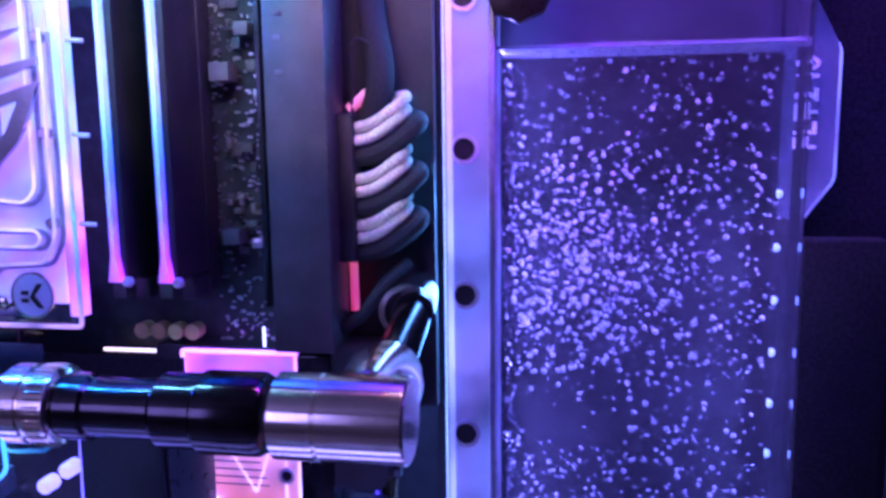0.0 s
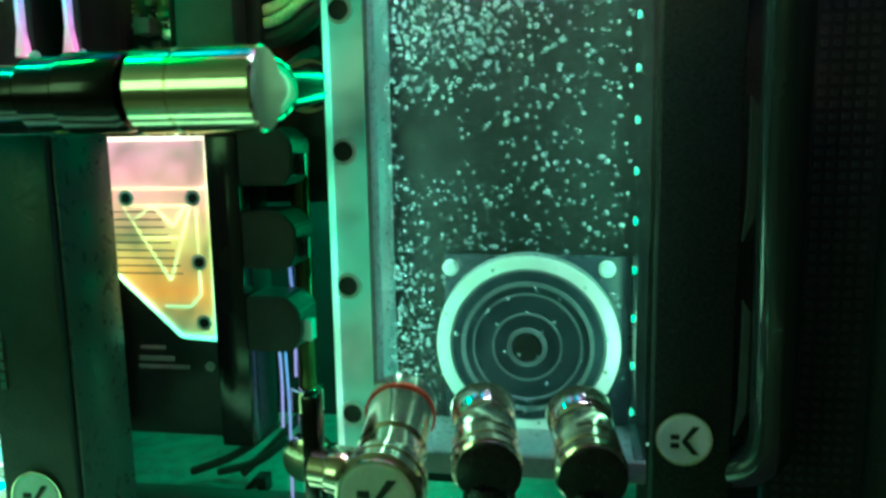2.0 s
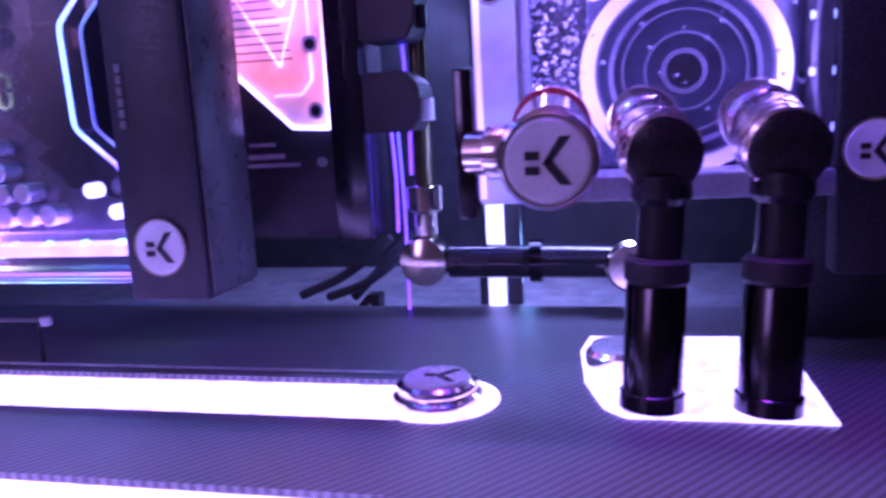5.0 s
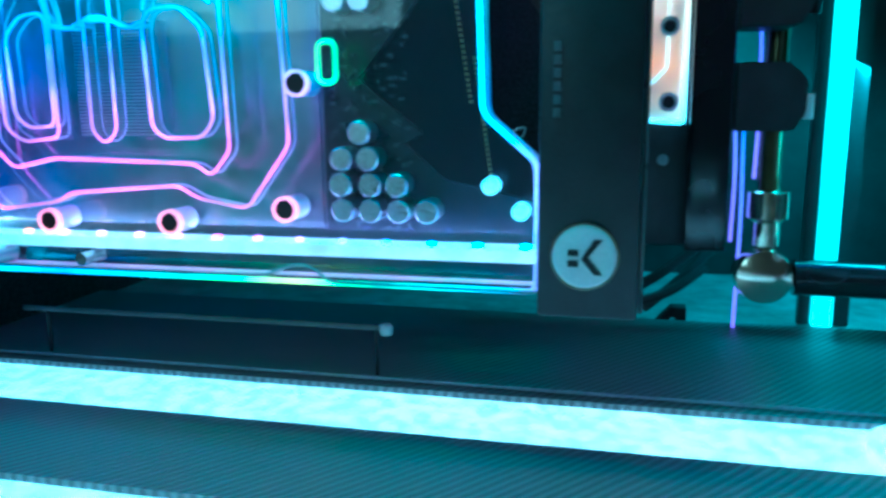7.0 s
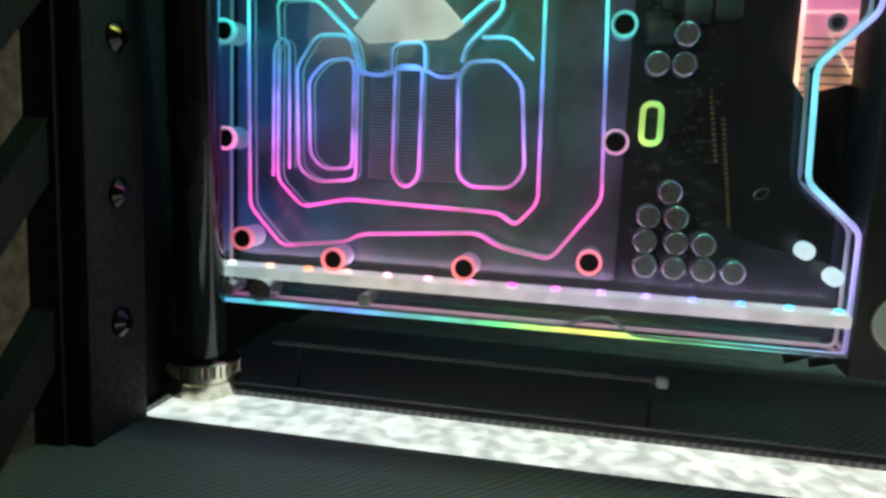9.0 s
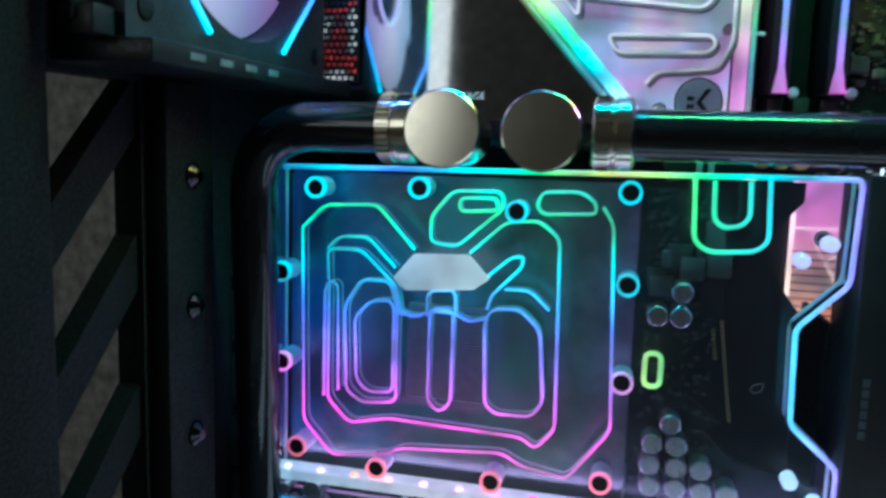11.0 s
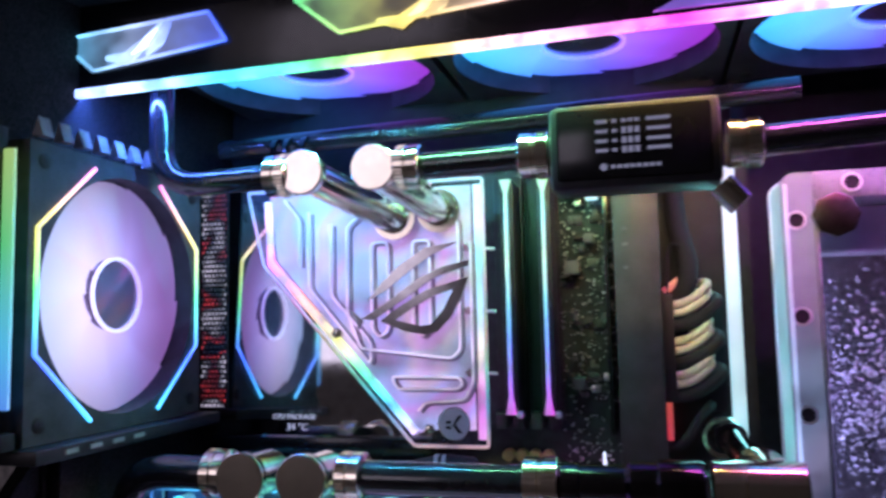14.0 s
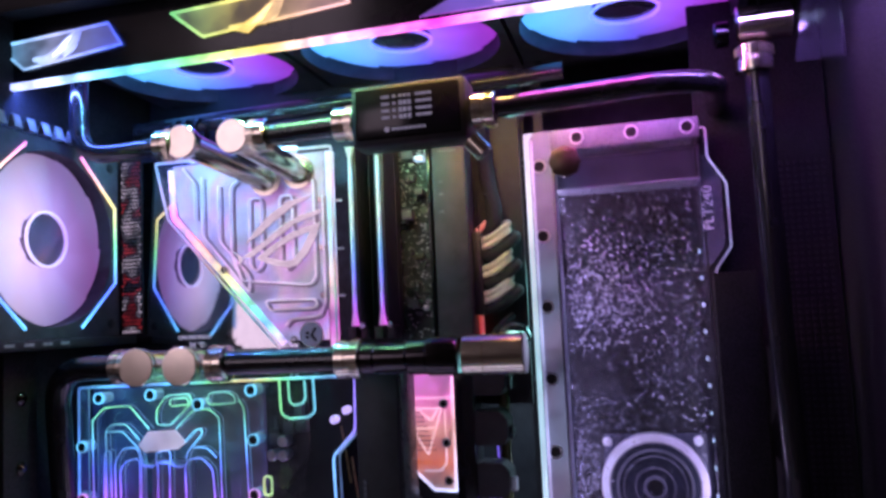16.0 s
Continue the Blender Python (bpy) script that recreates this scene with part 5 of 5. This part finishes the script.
# ---- black bay and pipe beyond the reservoir ----
bay = thing("slotted_sheet", (0.1, 0.25, 0.03), "black slotted panel beside the reservoir", "panel")
part("sheet", box(0.085, 0.130, 0.2745, 0.280, 0.0, 0.42, 0.001), MATTE, bay)
part("lower_sheet", box(0.0865, 0.112, 0.240, 0.2515, 0.03, 0.226, 0.001), MATTE, bay)
for z in (0.135, 0.07):
    part("slot_edge", prism([(0.1125, z), (0.116, z + 0.008), (0.116, z + 0.042), (0.1135, z + 0.046), (0.1135, z + 0.012)], 0.238, 0.2395), DARK, bay)
badge(bay, 0.0965, 0.239, 0.068, 0.0088)
vp = thing("cooling_pipe", (0.12, 0.222, 0.05), "black glossy upright cooling pipe with a nickel fitting", "pipe", "cooling pipes")
part("pipe", hose(rounded([(0.1165, 0.215, 0.352), (0.1195, 0.222, 0.2), (0.1245, 0.238, 0.058), (0.095, 0.262, 0.05)], 0.016, 8), 0.0072, 22), TUBE, vp)
knurled((0.1162, 0.215, 0.3405), (0, 0, 1), 0.0108, 0.016, vp)
part("elbow", lathe([(0.009, 0), (0.0105, 0.001), (0.0105, 0.03), (0.009, 0.031)], (0.107, 0.215, 0.370), (1, 0, 0), 36), CHROME, vp, "nickel elbow")
part("elbow_end", lathe([(0.006, 0), (0.0075, 0.001), (0.0075, 0.008)], (0.095, 0.217, 0.366), (1, 0, 0), 28), BLACK_NICKEL, vp)
part("wall_plate", prism([(0.138, 0.345), (0.165, 0.345), (0.165, 0.41), (0.150, 0.41)], 0.214, 0.218), ACRYL_HAZE, vp, "clear acrylic corner plate", shadow=False)
grill = thing("mesh_panel", (0.15, 0.26, 0.0), "black perforated side mesh panel", "mesh panel")
part("sheet", box(0.132, 0.166, 0.275, 0.278, -0.003, 0.42), MATTE, grill)
bm = bmesh.new()
for i in range(7):
    for j in range(70):
        x, z = 0.135 + i * 0.0042, 0.005 + j * 0.0042
        box(x, x + 0.0022, 0.2742, 0.2752, z, z + 0.0022, bm=bm)
tagged(part("hole_pattern", bm, BLACK, grill, "rows of small square holes", smooth=False), kind="stuff")


# ---- fans ----
# Glossy hub, with the mauve light glimmering on it put into its colour.
HUB = surface("glossy_hub_mauve_light", (0.16, 0.13, 0.2), 0.12, 0.3, vary=0.3, scale=25, coat=0.6)


def fan(m, r, half, stops, ringstops, strength, label, name="case_fan", group="", outline=True):
    """A square fan facing +z in its own axes."""
    f = new(name)
    f.matrix_world = m
    BASE[f.name] = Vector()
    tagged(f, label, "fan", group)
    bm = bmesh.new()
    n = 64
    lo, hi = [], []
    for depth, store in ((-0.022, lo), (0.0, hi)):
        for i in range(n):
            a = 2 * math.pi * i / n
            q = max(abs(math.cos(a)), abs(math.sin(a)))
            store.append((bm.verts.new((math.cos(a) * r, math.sin(a) * r, depth)), bm.verts.new((math.cos(a) / q * half, math.sin(a) / q * half, depth))))
    for i in range(n):
        j = (i + 1) % n
        bm.faces.new((hi[i][0], hi[i][1], hi[j][1], hi[j][0]))
        bm.faces.new((lo[i][0], lo[j][0], lo[j][1], lo[i][1]))
        bm.faces.new((hi[i][0], hi[j][0], lo[j][0], lo[i][0]))
        bm.faces.new((hi[i][1], lo[i][1], lo[j][1], hi[j][1]))
    part("frame", bm, DARK, f, "dark grey square fan frame")
    k = half * 0.93
    g = glow("fan_outline_light", ringstops, "Y", -half, half, 1.3, 0.15, 40)
    for s in (1, -1) if outline else ():
        pts = [(s * k * 0.42, -k * 0.97, 0.0008), (s * k, -k * 0.45, 0.0008), (s * k, k * 0.45, 0.0008), (s * k * 0.42, k * 0.97, 0.0008)]
        part("light_line", hose(pts, 0.0011, 6), g, f, "glowing eight-sided outline")
    bg = glow_disc("fan_blade_light", stops, r, strength)
    for i in range(9):
        a0 = 2 * math.pi * i / 9
        b2 = bmesh.new()
        rows = []
        for u in range(7):
            rr = r * (0.27 + 0.715 * u / 6)
            row = []
            for v in range(9):
                a = a0 + 0.35 * u / 6 + (v / 8) * 1.02
                row.append(b2.verts.new((math.cos(a) * rr, math.sin(a) * rr, -0.012 + 0.0024 * v / 8)))
            rows.append(row)
        for q, w in zip(rows, rows[1:]):
            for v in range(8):
                b2.faces.new((q[v], q[v + 1], w[v + 1], w[v]))
        bmesh.ops.solidify(b2, geom=b2.faces[:], thickness=0.0008)
        part("blade", b2, bg, f, "milky lit fan blade")
    part("hub", lathe([(r * 0.31, -0.016), (r * 0.31, -0.0085), (r * 0.29, -0.007), (r * 0.27, -0.007)], (0, 0, 0), (0, 0, 1), 40), HUB, f, "glossy hub tinted for the mauve light on it")
    part("hub_ring", ring((0, 0, -0.0066), (0, 0, 1), r * 0.298, r * 0.325, 0.0016, 48), glow("hub_ring_light", stops, "X", -r, r, strength * 1.6), f, "glowing hub ring")
    for sx in (1, -1):
        for sy in (1, -1):
            part("bolt_hole", lathe([(0.0025, 0), (0.0036, 0.0004), (0.0036, 0.001)], (sx * half * 0.87, sy * half * 0.87, 0.001), (0, 0, -1), 16), INK, f)
    return f


side = Matrix.Translation((-0.345, 0.189, 0.273)) @ Matrix(((0, 0, 1, 0), (1, 0, 0, 0), (0, 1, 0, 0), (0, 0, 0, 1)))
fan(side, 0.0605, 0.068, steps((0.5, 0.75, 0.95), (0.85, 0.75, 0.92), (0.65, 0.5, 1), (0.8, 0.3, 0.85)), steps(CYAN, BLUE, GREEN, YELLOW, MAGENTA), 0.42, "dark square case fan with milky glowing blades on the side wall")
for x in (-0.268, -0.111, 0.045):
    top = Matrix.Translation((x, 0.2565, 0.398)) @ Matrix.Rotation(math.pi, 4, "X")
    fan(top, 0.0705, 0.0765, steps((0.04, 0.55, 1), (0.14, 0.18, 1), (0.7, 0.06, 0.85)), steps(LILAC, BLUE, LILAC), 0.8, "dark roof fan with milky glowing blades facing down", "roof_fan", "roof fans", False)
rad = thing("radiator", (-0.1, 0.24, 0.39), "long black radiator under the roof", "radiator")
part("tank", box(-0.345, 0.125, 0.182, 0.33, 0.4205, 0.4248, 0.001), BLACK, rad)
lightpanel = thing("side_light_panel", (-0.352, 0.11, 0.206), "rainbow-lit panel beside the side fan", "light panel")
part("diffuser", box(-0.352, -0.346, 0.1130, 0.1150, 0.222, 0.335, 0.0006), glow("rainbow_panel", steps(BLUE, CYAN, GREEN, (0.5, 0.85, 0.15)), "Z", 0.0, 0.13, 0.4), lightpanel)
part("frame", box(-0.3535, -0.352, 0.1100, 0.1160, 0.208, 0.345, 0.0005), BLACK, lightpanel)
part("mount", box(-0.3535, -0.347, 0.1110, 0.1195, 0.2045, 0.212, 0.0005), BLACK, lightpanel)
pf = thing("perforated_strip", (-0.343, 0.272, 0.21), "dark perforated strip with glowing holes beside the side fan", "perforated strip")
part("sheet", box(-0.3530, -0.3345, 0.2712, 0.2735, 0.205, 0.345), MATTE, pf)
bm = bmesh.new()
for j in range(46):
    for i in range(6):
        lathe([(0.0010, 0), (0.0010, 0.0006)], (-0.3512 + i * 0.0028 + (j % 2) * 0.0014, 0.2712, 0.2072 + j * 0.00295), (0, -1, 0), 6, bm)
# The light of the holes is put in as red and white emission.
tagged(part("hole_pattern", bm, glow_cloud("hole_glow", steps((0.01, 0.01, 0.015), (0.9, 0.06, 0.05), (0.02, 0.02, 0.03), (0.75, 0.75, 0.7), (0.9, 0.85, 0.8)), 45, 0.27, (0.03, 0.03, 0.035)), pf, "rows of small discs glowing for the light of the holes", smooth=False), kind="stuff")
shelf = thing("fan_shelf", (-0.35, 0.19, 0.2), "dark shelf under the side fan", "shelf")
part("plate", box(-0.366, -0.335, 0.118, 0.265, 0.198, 0.2045, 0.001), BLACK, shelf)
for i in range(4):
    part("slot", box(-0.3352, -0.3344, 0.135 + i * 0.016, 0.143 + i * 0.016, 0.2005, 0.2025), GREY_STEEL, shelf)
# bracket with screws and slot covers beside the graphics card
sb = thing("slot_bracket", (-0.36, 0.2, 0.0), "black slot bracket with screws on the side wall", "bracket")
part("rail", box(-0.366, -0.358, 0.159, 0.188, -0.003, 0.196, 0.001), MATTE, sb)
for z in (0.166, 0.121, 0.075, 0.035):
    part("screw", lathe([(0.0045, 0), (0.0045, 0.001), (0.002, 0.003)], (-0.358, 0.174, z), (1, 0, 0), 18), BLACK_NICKEL, sb)
for i in range(5):
    part("slot_cover", box(-0.366, -0.357, 0.214, 0.219, 0.02 + i * 0.026, 0.041 + i * 0.026, 0.0005), CAN, sb, "silver slot cover")
# ---- roof beam with lit emblems ----
beam = thing("roof_beam", (-0.1, 0.18, 0.39), "dark glossy roof beam with lit emblems and a light line", "beam")
part("board", box(-0.40, 0.165, 0.1755, 0.1785, 0.384, 0.45, 0.0005), BLACK_GLOSS, beam)
part("light_line", box(-0.40, 0.165, 0.1725, 0.1765, 0.3785, 0.3830, 0.0006), glow("beam_light", steps(BLUE, ICE, CYAN, GREEN, YELLOW, PINK, MAGENTA, LILAC, ICE, ICE, ICE), "X", -0.3, 0.26, 1.5, 0.45, 90), beam, "glowing rainbow light line")
for x0, x1, xx0, xx1, st in ((-0.378, -0.289, -0.356, -0.279, steps(CYAN, ICE, BLUE)), (-0.242, -0.134, -0.219, -0.118, steps(GREEN, YELLOW, PEACH))):
    dz = 0.003 if x0 > -0.3 else 0.0
    P = [(x0, 0.411 + dz), (x1, 0.415 + dz), (xx1, 0.399 + dz), (xx0, 0.392 + dz)]
    em = part("emblem_panel", prism(P, 0.1742, 0.1755), glow("emblem_panel_light", st, "X", x0 + 0.1, x1 + 0.1, 0.16, 0.8, 50), beam, "smoky lit emblem panel")
    mt = glow("emblem_light", st, "X", x0 + 0.1, x1 + 0.1, 0.9, 0.4, 60)
    part("outline", line(P, 0.1738, 0.0009, True, round_by=0.001), mt, em)
    cx = (x0 + xx1) / 2
    bm = bmesh.new()
    swoosh(bm, [(cx - 0.02, 0.398), (cx - 0.008, 0.396), (cx + 0.003, 0.403), (cx + 0.013, 0.413)], [0.0008, 0.0026, 0.002, 0.0004], 0.1734, 0.1741)
    swoosh(bm, [(cx - 0.004, 0.398), (cx + 0.006, 0.404), (cx + 0.017, 0.413)], [0.0006, 0.0022, 0.0005], 0.1734, 0.1741)
    swoosh(bm, [(cx + 0.004, 0.397), (cx + 0.012, 0.403), (cx + 0.018, 0.412)], [0.0006, 0.0018, 0.0005], 0.1734, 0.1741)
    part("emblem_mark", bm, mt, em, "glowing plain mark", smooth=False)
wp = part("slogan_panel", prism([(-0.075, 0.386), (-0.035, 0.404), (0.15, 0.404), (0.165, 0.392), (0.165, 0.386)], 0.1744, 0.1755), glow("slogan_glow", steps(VIOLET, BLUE, CYAN), "X", 0.0, 0.26, 0.25, 0.5, 15), beam, "dim violet-blue lit panel")
for i in range(18):
    if i in (8, 11):
        continue
    x = -0.029 + i * 0.0089
    bm = bmesh.new()
    box(x, x + 0.0018, 0.1735, 0.1743, 0.3885, 0.397, bm=bm)
    box(x + 0.0018, x + 0.007, 0.1735, 0.1743, 0.3953, 0.397, bm=bm)
    box(x + 0.0018, x + 0.007, 0.1735, 0.1743, 0.3885, 0.390, bm=bm)
    box(x + 0.0052, x + 0.007, 0.1735, 0.1743, 0.390, 0.3953, bm=bm)
    part("slogan_block", bm, glow("slogan_white", steps(PINK, LILAC, ICE), "X", 0.05, 0.25, 1.1) if i == 0 else bpy.data.materials["slogan_white"], wp, "white plain block", smooth=False)
beam.rotation_euler = (0, -0.012, 0)
teeth = thing("cable_comb", (-0.345, 0.2, 0.345), "row of dark comb teeth above the side fan", "cable comb")
for i in range(7):
    part("tooth", prism([(-0.348, 0.343), (-0.342, 0.343), (-0.345, 0.352)], 0.125 + i * 0.013, 0.132 + i * 0.013), GREY_STEEL, teeth)
# rod lying in front of the card
rodt = thing("support_rod", (-0.26, 0.23, 0.0), "thin metal support rod under the graphics card", "rod")
part("rod", hose([(-0.332, 0.23, 0.0165), (-0.19, 0.23, 0.0165)], 0.001, 8), DARK, rodt)
for x in (-0.322, -0.194):
    part("foot", rod((x, 0.23, 0.0), (x, 0.23, 0.0175), 0.0007, 8), MATTE, rodt)
part("end_pin", lathe([(0.0016, 0), (0.0022, 0.0006), (0.0022, 0.0035)], (-0.1905, 0.23, 0.0180), (0, 0, -1), 14), GREY_STEEL, rodt, "small grey end pin")
# air pump cable bundle below the processor block
rb = thing("ribbed_hose_end", (-0.19, 0.24, 0.178), "black ribbed hose end with pale bands", "hose")
part("body", hose([(-0.202, 0.235, 0.176), (-0.186, 0.235, 0.179), (-0.176, 0.245, 0.176)], 0.0085, 20), RUBBER, rb)
for x in (-0.192, -0.188):
    part("band", ring((x, 0.235, 0.178), (1, 0.1, 0.1), 0.0084, 0.0091, 0.002, 28), PALE, rb)
